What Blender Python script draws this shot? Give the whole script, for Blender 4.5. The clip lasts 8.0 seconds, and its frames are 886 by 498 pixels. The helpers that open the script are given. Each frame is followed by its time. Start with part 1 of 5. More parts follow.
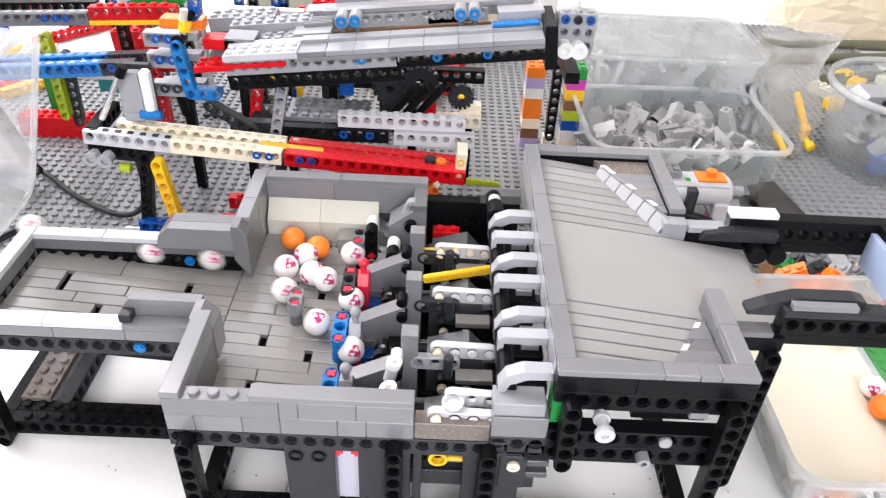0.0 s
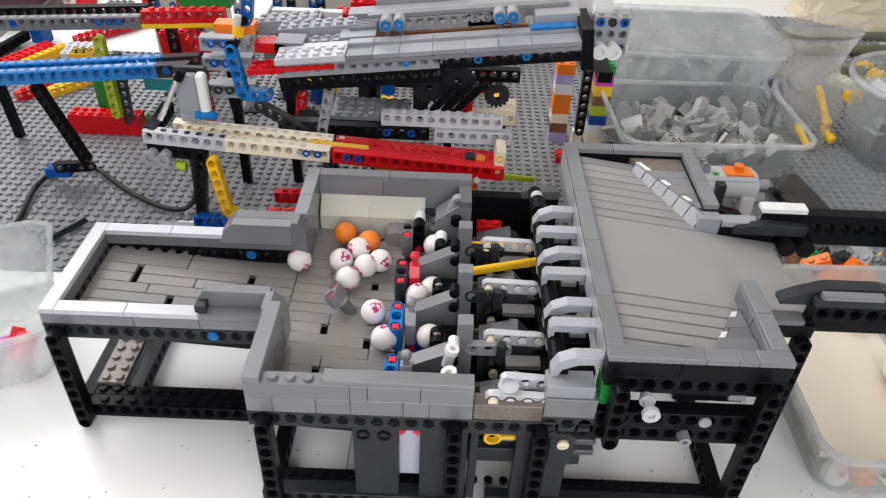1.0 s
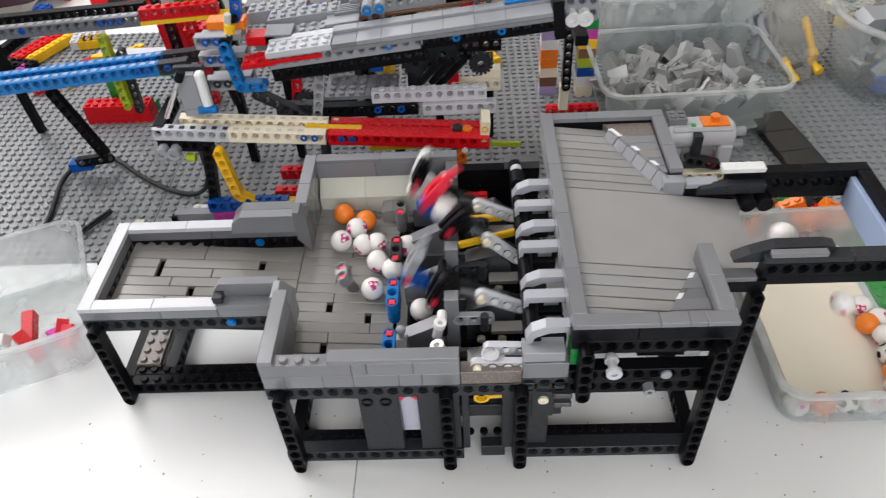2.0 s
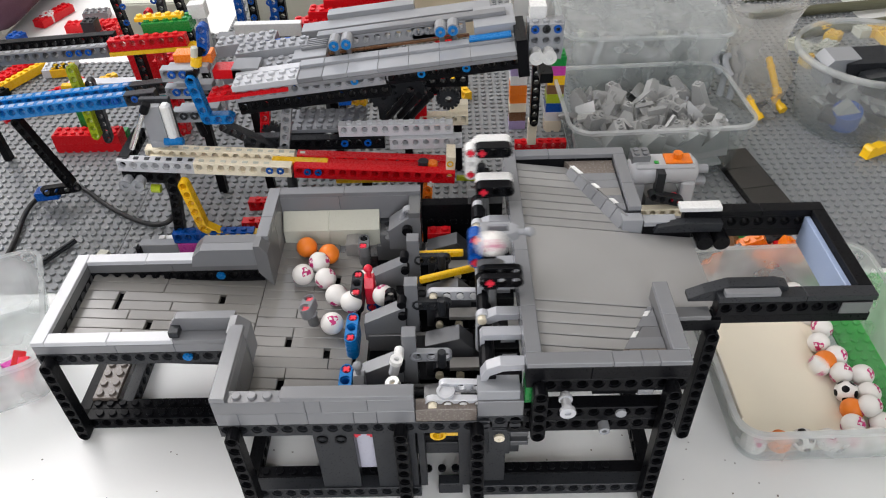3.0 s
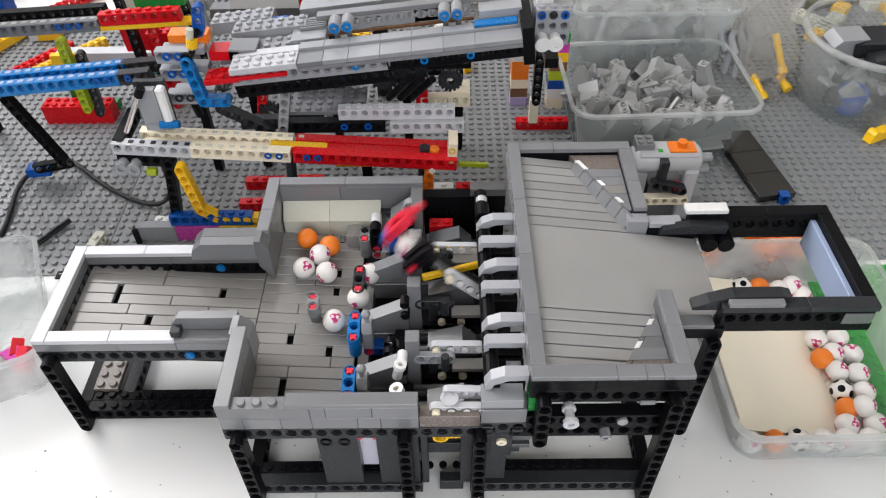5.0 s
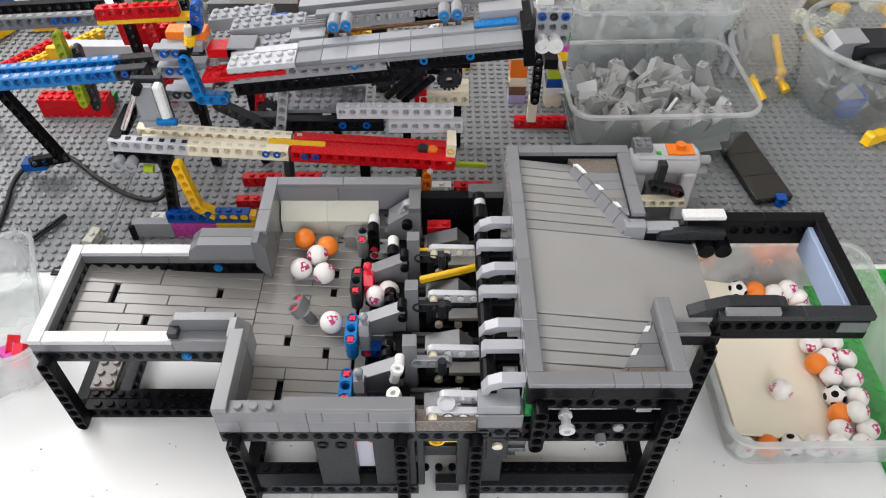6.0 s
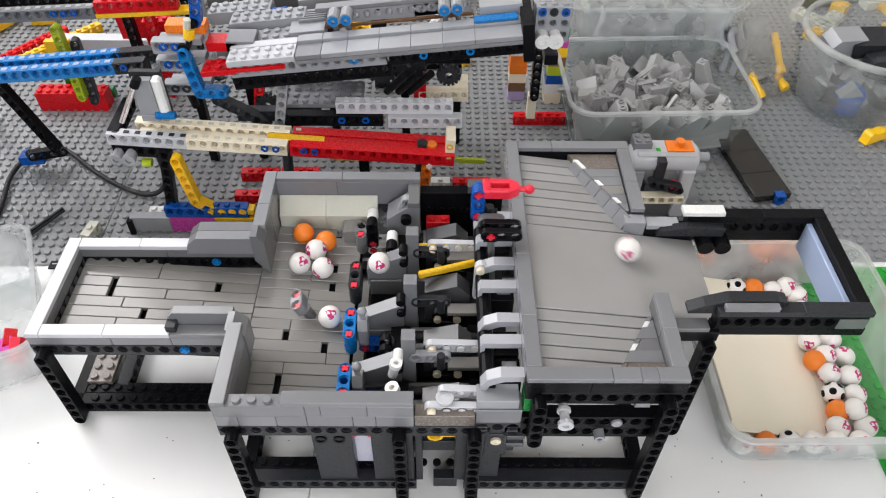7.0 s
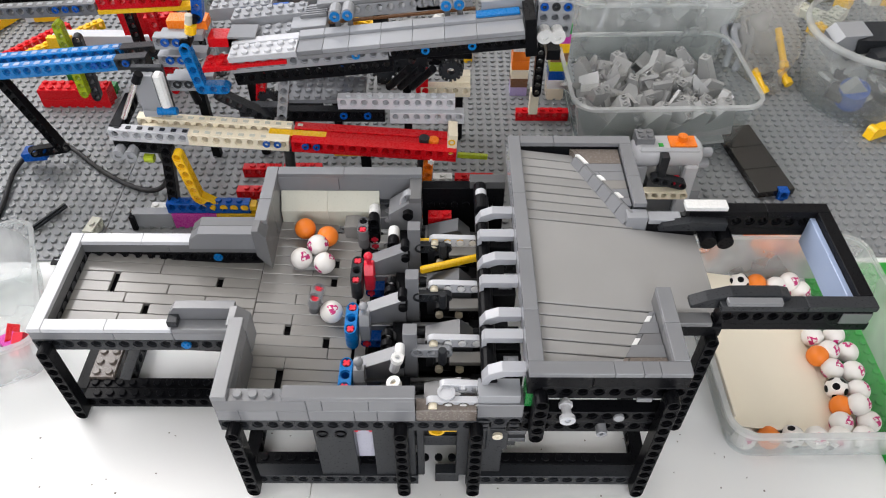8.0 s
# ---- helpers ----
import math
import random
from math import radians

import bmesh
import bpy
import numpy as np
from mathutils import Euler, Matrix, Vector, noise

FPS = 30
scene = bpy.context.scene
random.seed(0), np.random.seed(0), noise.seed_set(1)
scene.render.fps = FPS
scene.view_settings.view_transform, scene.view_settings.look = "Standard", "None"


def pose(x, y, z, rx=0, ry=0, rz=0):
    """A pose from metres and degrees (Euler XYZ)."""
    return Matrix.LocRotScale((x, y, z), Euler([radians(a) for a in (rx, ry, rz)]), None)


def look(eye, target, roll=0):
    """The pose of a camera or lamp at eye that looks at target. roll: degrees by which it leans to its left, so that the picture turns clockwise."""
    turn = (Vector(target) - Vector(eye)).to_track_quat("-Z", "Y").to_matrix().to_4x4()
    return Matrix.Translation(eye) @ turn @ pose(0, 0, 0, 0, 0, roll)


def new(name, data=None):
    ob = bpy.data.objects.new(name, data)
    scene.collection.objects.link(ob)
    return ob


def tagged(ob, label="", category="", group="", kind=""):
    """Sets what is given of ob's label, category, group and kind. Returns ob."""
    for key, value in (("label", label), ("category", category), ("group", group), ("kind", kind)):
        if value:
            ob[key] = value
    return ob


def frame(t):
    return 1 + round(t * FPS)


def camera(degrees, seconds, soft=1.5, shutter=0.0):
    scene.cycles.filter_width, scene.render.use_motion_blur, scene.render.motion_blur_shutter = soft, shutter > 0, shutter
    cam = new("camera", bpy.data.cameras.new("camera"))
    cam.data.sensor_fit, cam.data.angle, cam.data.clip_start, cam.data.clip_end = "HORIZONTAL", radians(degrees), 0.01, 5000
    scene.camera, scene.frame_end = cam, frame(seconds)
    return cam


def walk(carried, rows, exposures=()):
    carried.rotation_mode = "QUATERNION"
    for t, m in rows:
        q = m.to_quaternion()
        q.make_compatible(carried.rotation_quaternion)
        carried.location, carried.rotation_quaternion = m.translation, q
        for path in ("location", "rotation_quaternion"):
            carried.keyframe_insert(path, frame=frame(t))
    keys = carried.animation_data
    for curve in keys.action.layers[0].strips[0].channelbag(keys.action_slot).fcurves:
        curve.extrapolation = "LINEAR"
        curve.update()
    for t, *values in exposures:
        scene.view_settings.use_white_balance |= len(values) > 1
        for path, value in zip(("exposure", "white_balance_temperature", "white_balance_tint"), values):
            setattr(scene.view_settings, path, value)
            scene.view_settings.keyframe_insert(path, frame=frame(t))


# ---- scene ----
cam = camera(61.6, 8.0, soft=1.1, shutter=0.6)
PATH = [
    (0, (0.085, -0.206, 0.324), (0.11, 1.406, -0.859), 3.1),
    (0.5, (0.071, -0.211, 0.323), (0.101, 1.421, -0.832), 4.0),
    (1, (0.063, -0.225, 0.342), (0.065, 1.365, -0.871), 2.4),
    (1.5, (0.067, -0.233, 0.366), (0.034, 1.311, -0.904), -0.8),
    (2, (0.088, -0.236, 0.391), (0.011, 1.223, -0.975), -3.8),
    (2.2, (0.092, -0.234, 0.392), (0.075, 1.28, -0.914), -1.9),
    (3.5, (0.105, -0.233, 0.396), (0.058, 1.27, -0.922), -2.4),
    (4, (0.103, -0.234, 0.396), (0.047, 1.265, -0.926), -2.7),
    (5.5, (0.093, -0.198, 0.424), (0.104, 1.173, -1.032), 0.0),
    (6, (0.093, -0.201, 0.423), (0.1, 1.179, -1.024), 0.2),
    (6.5, (0.092, -0.202, 0.421), (0.104, 1.176, -1.029), 0.8),
    (7, (0.092, -0.202, 0.421), (0.106, 1.175, -1.029), 0.7),
    (7.5, (0.093, -0.203, 0.42), (0.102, 1.172, -1.032), 0.5),
    (8, (0.093, -0.203, 0.419), (0.098, 1.171, -1.034), 0.4),
]
walk(cam, [(t, look(eye, target, roll)) for t, eye, target, roll in PATH], [(0, 0.78, 6500, 15), (0.5, 0.36, 6500, 13), (1.0, 0.0, 6500, 11), (1.5, -0.14, 6500, 10), (2.0, -0.1, 6500, 10), (3.5, -0.1, 6500, 10), (4.0, -0.1, 6500, 10), (5.5, 0.04, 6500, 10), (8.0, 0.10, 6500, 10)])

# ---------------- light ----------------
world = bpy.data.worlds.new("world")
scene.world = world
world.use_nodes = True
wn = world.node_tree
sky = wn.nodes.new("ShaderNodeTexSky")
sky.sky_type, sky.sun_disc = "NISHITA", False
sky.sun_elevation, sky.sun_rotation = radians(48), radians(200)
wn.nodes["Background"].inputs["Strength"].default_value = 0.12
wn.links.new(sky.outputs[0], wn.nodes["Background"].inputs["Color"])


def window_light(name, eye, target, w, h, watts, colour):
    lamp = bpy.data.lights.new(name, "AREA")
    lamp.shape, lamp.size, lamp.size_y, lamp.energy, lamp.color = "RECTANGLE", w, h, watts, colour
    ob = new(name, lamp)
    ob.matrix_world = look(eye, target)
    return ob


# daylight in the three window openings: far wall, wall to the left, wall behind
window_light("window_light", (-0.56, 1.49, 1.15), (-0.30, 0.0, 0.15), 0.80, 1.25, 5.0, (1.0, 0.972, 0.965))
window_light("window_light", (-0.99, 0.70, 1.12), (0.0, 0.30, 0.15), 1.15, 1.20, 27, (1.0, 0.972, 0.965))
# this one is unseen, added behind the camera as bluish fill for front faces
window_light("window_light", (0.30, -1.49, 0.95), (0.20, 0.0, 0.1), 1.20, 1.15, 17.5, (0.97, 0.97, 0.99))

# ---------------- materials ----------------
MATS = {}


def nodes_of(name):
    m = bpy.data.materials.new(name)
    m.use_nodes = True
    return m, m.node_tree.nodes, m.node_tree.links, m.node_tree.nodes["Principled BSDF"]


def plastic(name, rgb, rough=0.27, vary=0.10, spec=0.5):
    """Moulded plastic: small shifts of tone from piece to piece, faint scuffs and a slight waviness."""
    m, n, l, p = nodes_of(name)
    info = n.new("ShaderNodeObjectInfo")
    geo = n.new("ShaderNodeTexCoord")
    big = n.new("ShaderNodeTexNoise")
    big.inputs["Scale"].default_value, big.inputs["Detail"].default_value = 30, 1.5
    fine = n.new("ShaderNodeTexNoise")
    fine.inputs["Scale"].default_value, fine.inputs["Detail"].default_value = 900, 4
    add = n.new("ShaderNodeMath")
    add.operation = "ADD"
    mul = n.new("ShaderNodeMapRange")
    mul.inputs[1].default_value, mul.inputs[2].default_value = 0.35, 1.65
    mul.inputs[3].default_value, mul.inputs[4].default_value = 1 - vary, 1 + vary
    hsv = n.new("ShaderNodeHueSaturation")
    hsv.inputs["Color"].default_value = (*rgb, 1)
    l.new(geo.outputs["Object"], big.inputs["Vector"])
    l.new(geo.outputs["Object"], fine.inputs["Vector"])
    l.new(info.outputs["Random"], add.inputs[0])
    l.new(big.outputs["Fac"], add.inputs[1])
    l.new(add.outputs[0], mul.inputs[0])
    l.new(mul.outputs[0], hsv.inputs["Value"])
    l.new(hsv.outputs[0], p.inputs["Base Color"])
    rr = n.new("ShaderNodeMapRange")
    rr.inputs[1].default_value, rr.inputs[2].default_value = 0.3, 0.75
    rr.inputs[3].default_value, rr.inputs[4].default_value = rough * 0.85, rough * 1.25
    l.new(fine.outputs["Fac"], rr.inputs[0])
    l.new(rr.outputs[0], p.inputs["Roughness"])
    bump = n.new("ShaderNodeBump")
    bump.inputs["Strength"].default_value, bump.inputs["Distance"].default_value = 0.04, 0.0004
    l.new(big.outputs["Fac"], bump.inputs["Height"])
    l.new(bump.outputs[0], p.inputs["Normal"])
    p.inputs["Specular IOR Level"].default_value = spec
    MATS[name] = m
    return m


SLG = plastic("loose_brick_grey_plastic", (0.30, 0.303, 0.298), 0.3)
LBG = plastic("light_grey_plastic", (0.305, 0.315, 0.335), 0.2)
PLATF = plastic("warm_grey_plastic", (0.288, 0.285, 0.282), 0.15)
MBG = plastic("stone_grey_plastic", (0.195, 0.20, 0.212), 0.17)
DBG = plastic("dark_grey_plastic", (0.145, 0.147, 0.152), 0.17)
# old dark grey, lightened in place of the window's reflection on the floor tiles
OLD = plastic("sheen_lifted_old_grey_plastic", (0.235, 0.227, 0.216), 0.11)
DRK = plastic("charcoal_plastic", (0.027, 0.029, 0.033), 0.3, 0.1, 0.22)
BLK = plastic("black_plastic", (0.006, 0.0062, 0.0075), 0.3, 0.1, 0.09)
BRK = plastic("brownish_black_plastic", (0.014, 0.0125, 0.012), 0.22)
DK2 = plastic("slate_grey_plastic", (0.068, 0.07, 0.076), 0.2)
LVW = plastic("pale_lavender_plastic", (0.60, 0.60, 0.70), 0.3)
RED = plastic("red_plastic", (0.60, 0.006, 0.012), 0.27, 0.1, 0.28)
CORAL = plastic("bright_red_plastic", (0.75, 0.02, 0.05), 0.3)
BLU = plastic("blue_plastic", (0.003, 0.075, 0.36), 0.27, 0.1, 0.3)
AZU = plastic("bright_blue_plastic", (0.004, 0.16, 0.46), 0.27, 0.1, 0.32)
YEL = plastic("yellow_plastic", (0.88, 0.52, 0.012))
TAN = plastic("tan_plastic", (0.85, 0.77, 0.60), 0.27, 0.1, 0.35)
PALE = plastic("pale_grey_plastic", (0.55, 0.56, 0.59), 0.2)
# paler copy of the light grey; side-window light and gloss put into the colour
ARCH_LIT = plastic("lit_arch_grey_plastic", (0.40, 0.41, 0.44), 0.14)
WHT = plastic("white_plastic", (0.80, 0.80, 0.79))
CRM = plastic("cream_plastic", (0.55, 0.55, 0.47), 0.3)
ORA = plastic("orange_plastic", (0.85, 0.20, 0.012))
LIM = plastic("lime_plastic", (0.42, 0.52, 0.02))
GRN = plastic("green_plastic", (0.008, 0.25, 0.045))
BGRN = plastic("bright_green_plastic", (0.02, 0.36, 0.04), 0.35)
PNK = plastic("magenta_plastic", (0.55, 0.05, 0.35))
LAV = plastic("lavender_plastic", (0.45, 0.36, 0.62))
BRN = plastic("brown_plastic", (0.20, 0.10, 0.05))
UMB = plastic("umber_grey_plastic", (0.16, 0.135, 0.118), 0.25)
PLATE = plastic("baseplate_grey_plastic", (0.228, 0.238, 0.246), 0.30, 0.05)
TEAL = plastic("teal_plastic", (0.02, 0.35, 0.36))
METAL = plastic("chrome_plastic", (0.75, 0.75, 0.75), 0.18)
METAL.node_tree.nodes["Principled BSDF"].inputs["Metallic"].default_value = 1.0
RUB = plastic("black_rubber", (0.012, 0.012, 0.013), 0.55)
MAG = plastic("magenta_print", (0.55, 0.02, 0.17), 0.4)
BALLW = plastic("white_ball_plastic", (0.82, 0.79, 0.76), 0.38, 0.04)
BALLO = plastic("orange_ball_plastic", (0.85, 0.21, 0.015), 0.45, 0.04)
SKYP = plastic("pale_blue_panel_plastic", (0.34, 0.42, 0.60), 0.15)
CREAM = plastic("cream_card", (0.86, 0.79, 0.65), 0.6, 0.05)
CLOTH = plastic("plum_cloth", (0.10, 0.045, 0.07), 0.9)


def clear(name, haze, tint=(0.93, 0.95, 0.95), rough=0.22):
    """Thin food-box plastic: mostly see-through, partly milky."""
    m, n, l, p = nodes_of(name)
    out = n["Material Output"]
    see = n.new("ShaderNodeBsdfTransparent")
    see.inputs[0].default_value = (*tint, 1)
    milk = n.new("ShaderNodeBsdfTranslucent")
    milk.inputs[0].default_value = (0.8, 0.8, 0.8, 1)
    a, b = n.new("ShaderNodeMixShader"), n.new("ShaderNodeMixShader")
    noise_t = n.new("ShaderNodeTexNoise")
    noise_t.inputs["Scale"].default_value = 30
    fac = n.new("ShaderNodeMapRange")
    fac.inputs[1].default_value, fac.inputs[2].default_value = 0.3, 0.7
    fac.inputs[3].default_value, fac.inputs[4].default_value = haze * 0.6, haze * 1.4
    p.inputs["Base Color"].default_value = (0.8, 0.81, 0.81, 1)
    p.inputs["Roughness"].default_value = rough
    tc = n.new("ShaderNodeTexCoord")
    l.new(tc.outputs["Object"], noise_t.inputs["Vector"])
    l.new(noise_t.outputs["Fac"], fac.inputs[0])
    a.inputs[0].default_value = 0.55
    l.new(milk.outputs[0], a.inputs[1])
    l.new(p.outputs[0], a.inputs[2])
    l.new(fac.outputs[0], b.inputs[0])
    l.new(see.outputs[0], b.inputs[1])
    l.new(a.outputs[0], b.inputs[2])
    l.new(b.outputs[0], out.inputs["Surface"])
    MATS[name] = m
    return m


CLEAR = clear("clear_box_plastic", 0.065, rough=0.12)
MILKY = clear("milky_box_plastic", 0.27)
RIMC = clear("box_rim_plastic", 0.45)
BAGF = clear("hazy_bag_plastic", 0.26, (0.96, 0.94, 0.9))
BAGC = clear("bag_film_plastic", 0.17)
CATCH = clear("catch_box_plastic", 0.32, rough=0.15)


def surface(name, rgb, rgb2, scale, rough, bump=0.1):
    m, n, l, p = nodes_of(name)
    tc = n.new("ShaderNodeTexCoord")
    big, fine = n.new("ShaderNodeTexNoise"), n.new("ShaderNodeTexNoise")
    big.inputs["Scale"].default_value, big.inputs["Detail"].default_value = scale, 5
    fine.inputs["Scale"].default_value, fine.inputs["Detail"].default_value = scale * 40, 3
    ramp = n.new("ShaderNodeMix")
    ramp.data_type = "RGBA"
    ramp.inputs[6].default_value, ramp.inputs[7].default_value = (*rgb, 1), (*rgb2, 1)
    bp = n.new("ShaderNodeBump")
    bp.inputs["Strength"].default_value, bp.inputs["Distance"].default_value = bump, 0.0004
    for q in (big, fine):
        l.new(tc.outputs["Object"], q.inputs["Vector"])
    l.new(big.outputs["Fac"], ramp.inputs[0])
    l.new(ramp.outputs[2], p.inputs["Base Color"])
    l.new(fine.outputs["Fac"], bp.inputs["Height"])
    l.new(bp.outputs[0], p.inputs["Normal"])
    p.inputs["Roughness"].default_value = rough
    MATS[name] = m
    return m


TABLE = surface("white_laminate", (0.78, 0.79, 0.79), (0.84, 0.84, 0.83), 9, 0.33, 0.06)
SPECK = surface("crumb_dust", (0.10, 0.09, 0.08), (0.25, 0.22, 0.2), 60, 0.8)
WALL = surface("wall_paint", (0.72, 0.70, 0.66), (0.78, 0.76, 0.72), 3, 0.8)
CARPET = surface("plum_carpet", (0.085, 0.05, 0.065), (0.14, 0.085, 0.10), 40, 0.95, 0.6)
PAPER = surface("brown_paper", (0.55, 0.47, 0.33), (0.66, 0.58, 0.43), 25, 0.8)

# ---------------- shapes, in millimetres ----------------
K = 0.001
CACHE = {}


def mm(x, y, z, rx=0, ry=0, rz=0):
    return pose(x * K, y * K, z * K, rx, ry, rz)


def raw(verts, faces, mat, name="mesh", smooth=False):
    me = bpy.data.meshes.new(name)
    me.from_pydata([(x * K, y * K, z * K) for x, y, z in verts], [], faces)
    me.materials.append(mat)
    if smooth:
        me.polygons.foreach_set("use_smooth", [True] * len(me.polygons))
    me.update()
    return me


def cached(key, make):
    if key not in CACHE:
        CACHE[key] = make()
    return CACHE[key]


def put(name, me, parent=None, m=None, label="", **tags):
    ob = new(name, me)
    ob.parent = parent
    if m is not None:
        ob.matrix_basis = m
    return tagged(ob, label, **tags)


def thing(name, label, category, m=None, group="", kind=""):
    return put(name, None, None, m, label, category=category, group=group, kind=kind)


def from_bm(bm, mat, smooth=False):
    me = bpy.data.meshes.new("mesh")
    for v in bm.verts:
        v.co *= K
    bm.to_mesh(me)
    bm.free()
    me.materials.append(mat)
    if smooth:
        me.polygons.foreach_set("use_smooth", [True] * len(me.polygons))
    return me


def box_mesh(dx, dy, dz, mat, bev=0.35):
    """A block with broken edges, its origin in the middle."""
    def make():
        bm = bmesh.new()
        bmesh.ops.create_cube(bm, size=1)
        for v in bm.verts:
            v.co = (v.co.x * dx, v.co.y * dy, v.co.z * dz)
        b = min(bev, 0.3 * min(dx, dy, dz))
        bmesh.ops.bevel(bm, geom=bm.edges[:], offset=b, segments=1, affect="EDGES", profile=0.5)
        return from_bm(bm, mat)
    return cached(("box", round(dx, 2), round(dy, 2), round(dz, 2), mat.name, bev), make)


def ring(cx, cy, z, r, n, a0=0.0):
    return [(cx + r * math.cos(a0 + 2 * math.pi * i / n), cy + r * math.sin(a0 + 2 * math.pi * i / n), z) for i in range(n)]


def loft(loops, close_start=False, close_end=True, shut=True):
    """Faces that join loops of equal length, one after another."""
    n = len(loops[0])
    verts = [p for loop in loops for p in loop]
    faces = []
    for a in range(len(loops) - 1):
        for i in range(n if shut else n - 1):
            j = (i + 1) % n
            faces.append((a * n + i, a * n + j, (a + 1) * n + j, (a + 1) * n + i))
    if close_start:
        faces.append(tuple(reversed(range(n))))
    if close_end:
        faces.append(tuple(range((len(loops) - 1) * n, len(loops) * n)))
    return verts, faces


def merge(*pieces):
    verts, faces = [], []
    for v, f in pieces:
        o = len(verts)
        verts += v
        faces += [tuple(i + o for i in q) for q in f]
    return verts, faces


def stud(cx, cy, z, n=12, r=2.4, h=1.7):
    return loft([ring(cx, cy, z, r, n), ring(cx, cy, z + h - 0.25, r, n), ring(cx, cy, z + h, r - 0.25, n)])


def block(x0, x1, y0, y1, z0, z1, c=0.3):
    """A block with chamfered edges, as points and faces."""
    def rect(i, z):
        return [(x0 + i, y0 + i, z), (x1 - i, y0 + i, z), (x1 - i, y1 - i, z), (x0 + i, y1 - i, z)]
    return loft([rect(c, z0), rect(0, z0 + c), rect(0, z1 - c), rect(c, z1)], True, True)


def brick_mesh(nx, ny, h, mat):
    """A studded brick or plate, its origin in the middle of its underside."""
    def make():
        x, y = nx * 4 - 0.1, ny * 4 - 0.1
        ps = [block(-x, x, -y, y, 0, h)]
        for i in range(nx):
            for j in range(ny):
                ps.append(stud(-nx * 4 + 4 + 8 * i, -ny * 4 + 4 + 8 * j, h))
        return raw(*merge(*ps), mat)
    return cached(("brick", nx, ny, h, mat.name), make)


def holed(n, h, mat, rounded=False, studs=False, shift=0.0, depth=8.0, rim=3.1):
    """A beam along x with round holes through it along y, its origin in its middle. Every hole has a counterbore at both faces."""
    def make():
        seg, half, pieces = 16, depth / 2, []
        ang = [2 * math.pi * i / seg for i in range(seg)]
        for k in range(n):
            cx = (k - (n - 1) / 2) * 8.0
            outer = []
            for a in ang:
                c, s = math.cos(a), math.sin(a)
                end = rounded and ((k == 0 and c < 0) or (k == n - 1 and c > 0))
                if end:
                    u, w = c * h / 2, s * h / 2
                else:
                    q = max(abs(c), abs(s))
                    u, w = c / q * 4.0, s / q * h / 2
                outer.append((u, w))
            hz = shift
            def circ(r, y):
                return [(cx + r * math.cos(a), y, hz + r * math.sin(a)) for a in ang]
            def edge(y, inset=0.0):
                return [(cx + u, y, w * (1 - inset * 2 / h)) for u, w in outer]
            d = 0.9
            loops = [edge(-half + 0.3), edge(-half, 0.3), circ(rim, -half), circ(rim, -half + d), circ(2.4, -half + d),
                     circ(2.4, half - d), circ(rim, half - d), circ(rim, half), edge(half, 0.3), edge(half - 0.3)]
            v, f = loft(loops, False, False)
            m = len(loops) - 1
            for i in range(seg):
                j = (i + 1) % seg
                inner_side = (abs(outer[i][0]) > 3.99 and abs(outer[j][0]) > 3.99 and outer[i][0] * outer[j][0] > 0
                              and not (k == 0 and outer[i][0] < 0) and not (k == n - 1 and outer[i][0] > 0))
                if not inner_side:
                    f.append((m * seg + i, m * seg + j, j, i))
            pieces.append((v, f))
        if studs:
            for k in range(1, n):
                pieces.append(stud((k - n / 2) * 8.0, 0, h / 2, 10))
        me = raw(*merge(*pieces), mat)
        bm = bmesh.new()
        bm.from_mesh(me)
        bmesh.ops.remove_doubles(bm, verts=bm.verts[:], dist=2e-5)
        bmesh.ops.recalc_face_normals(bm, faces=bm.faces[:])
        bm.to_mesh(me)
        bm.free()
        return me
    return cached(("holed", n, h, mat.name, rounded, studs, shift, depth), make)


def rod_mesh(r, h, mat, n=14, ch=0.3):
    """A round rod along z, its origin in its middle."""
    def make():
        v, f = loft([ring(0, 0, -h / 2, r - ch, n), ring(0, 0, -h / 2 + ch, r, n), ring(0, 0, h / 2 - ch, r, n), ring(0, 0, h / 2, r - ch, n)], True, True)
        return raw(v, f, mat, smooth=False)
    return cached(("rod", r, h, mat.name, n), make)


def cross_mesh(h, mat, r=2.3, w=0.85):
    """An axle with a cross section, along z."""
    def make():
        pts = [(r, -w), (r, w), (w, w), (w, r), (-w, r), (-w, w), (-r, w), (-r, -w), (-w, -w), (-w, -r), (w, -r), (w, -w)]
        return raw(*loft([[(x, y, -h / 2) for x, y in pts], [(x, y, h / 2) for x, y in pts]], True, True), mat)
    return cached(("cross", h, mat.name, r), make)


def tube_mesh(ro, ri, h, mat, n=18):
    def make():
        v, f = loft([ring(0, 0, -h / 2, ri, n), ring(0, 0, -h / 2, ro, n), ring(0, 0, h / 2, ro, n), ring(0, 0, h / 2, ri, n), ring(0, 0, -h / 2, ri, n)], False, False)
        return raw(v, f, mat)
    return cached(("tube", ro, ri, h, mat.name), make)


def prism_mesh(profile, width, mat, c=0.3):
    """An outline in x and z drawn out along y, with chamfered rims; its origin where the outline's is, in the middle of its width."""
    def make():
        mx = sum(p[0] for p in profile) / len(profile)
        mz = sum(p[1] for p in profile) / len(profile)
        def at(y, s):
            out = []
            for x, z in profile:
                q = math.hypot(x - mx, z - mz) or 1
                out.append((x - (x - mx) / q * s, y, z - (z - mz) / q * s))
            return out
        h = width / 2 - 0.05
        me = raw(*loft([at(-h, c), at(-h + c, 0), at(h - c, 0), at(h, c)], True, True), mat)
        bm = bmesh.new()
        bm.from_mesh(me)
        bmesh.ops.recalc_face_normals(bm, faces=bm.faces[:])
        bm.to_mesh(me)
        bm.free()
        return me
    return cached(("prism", tuple(profile), width, mat.name), make)


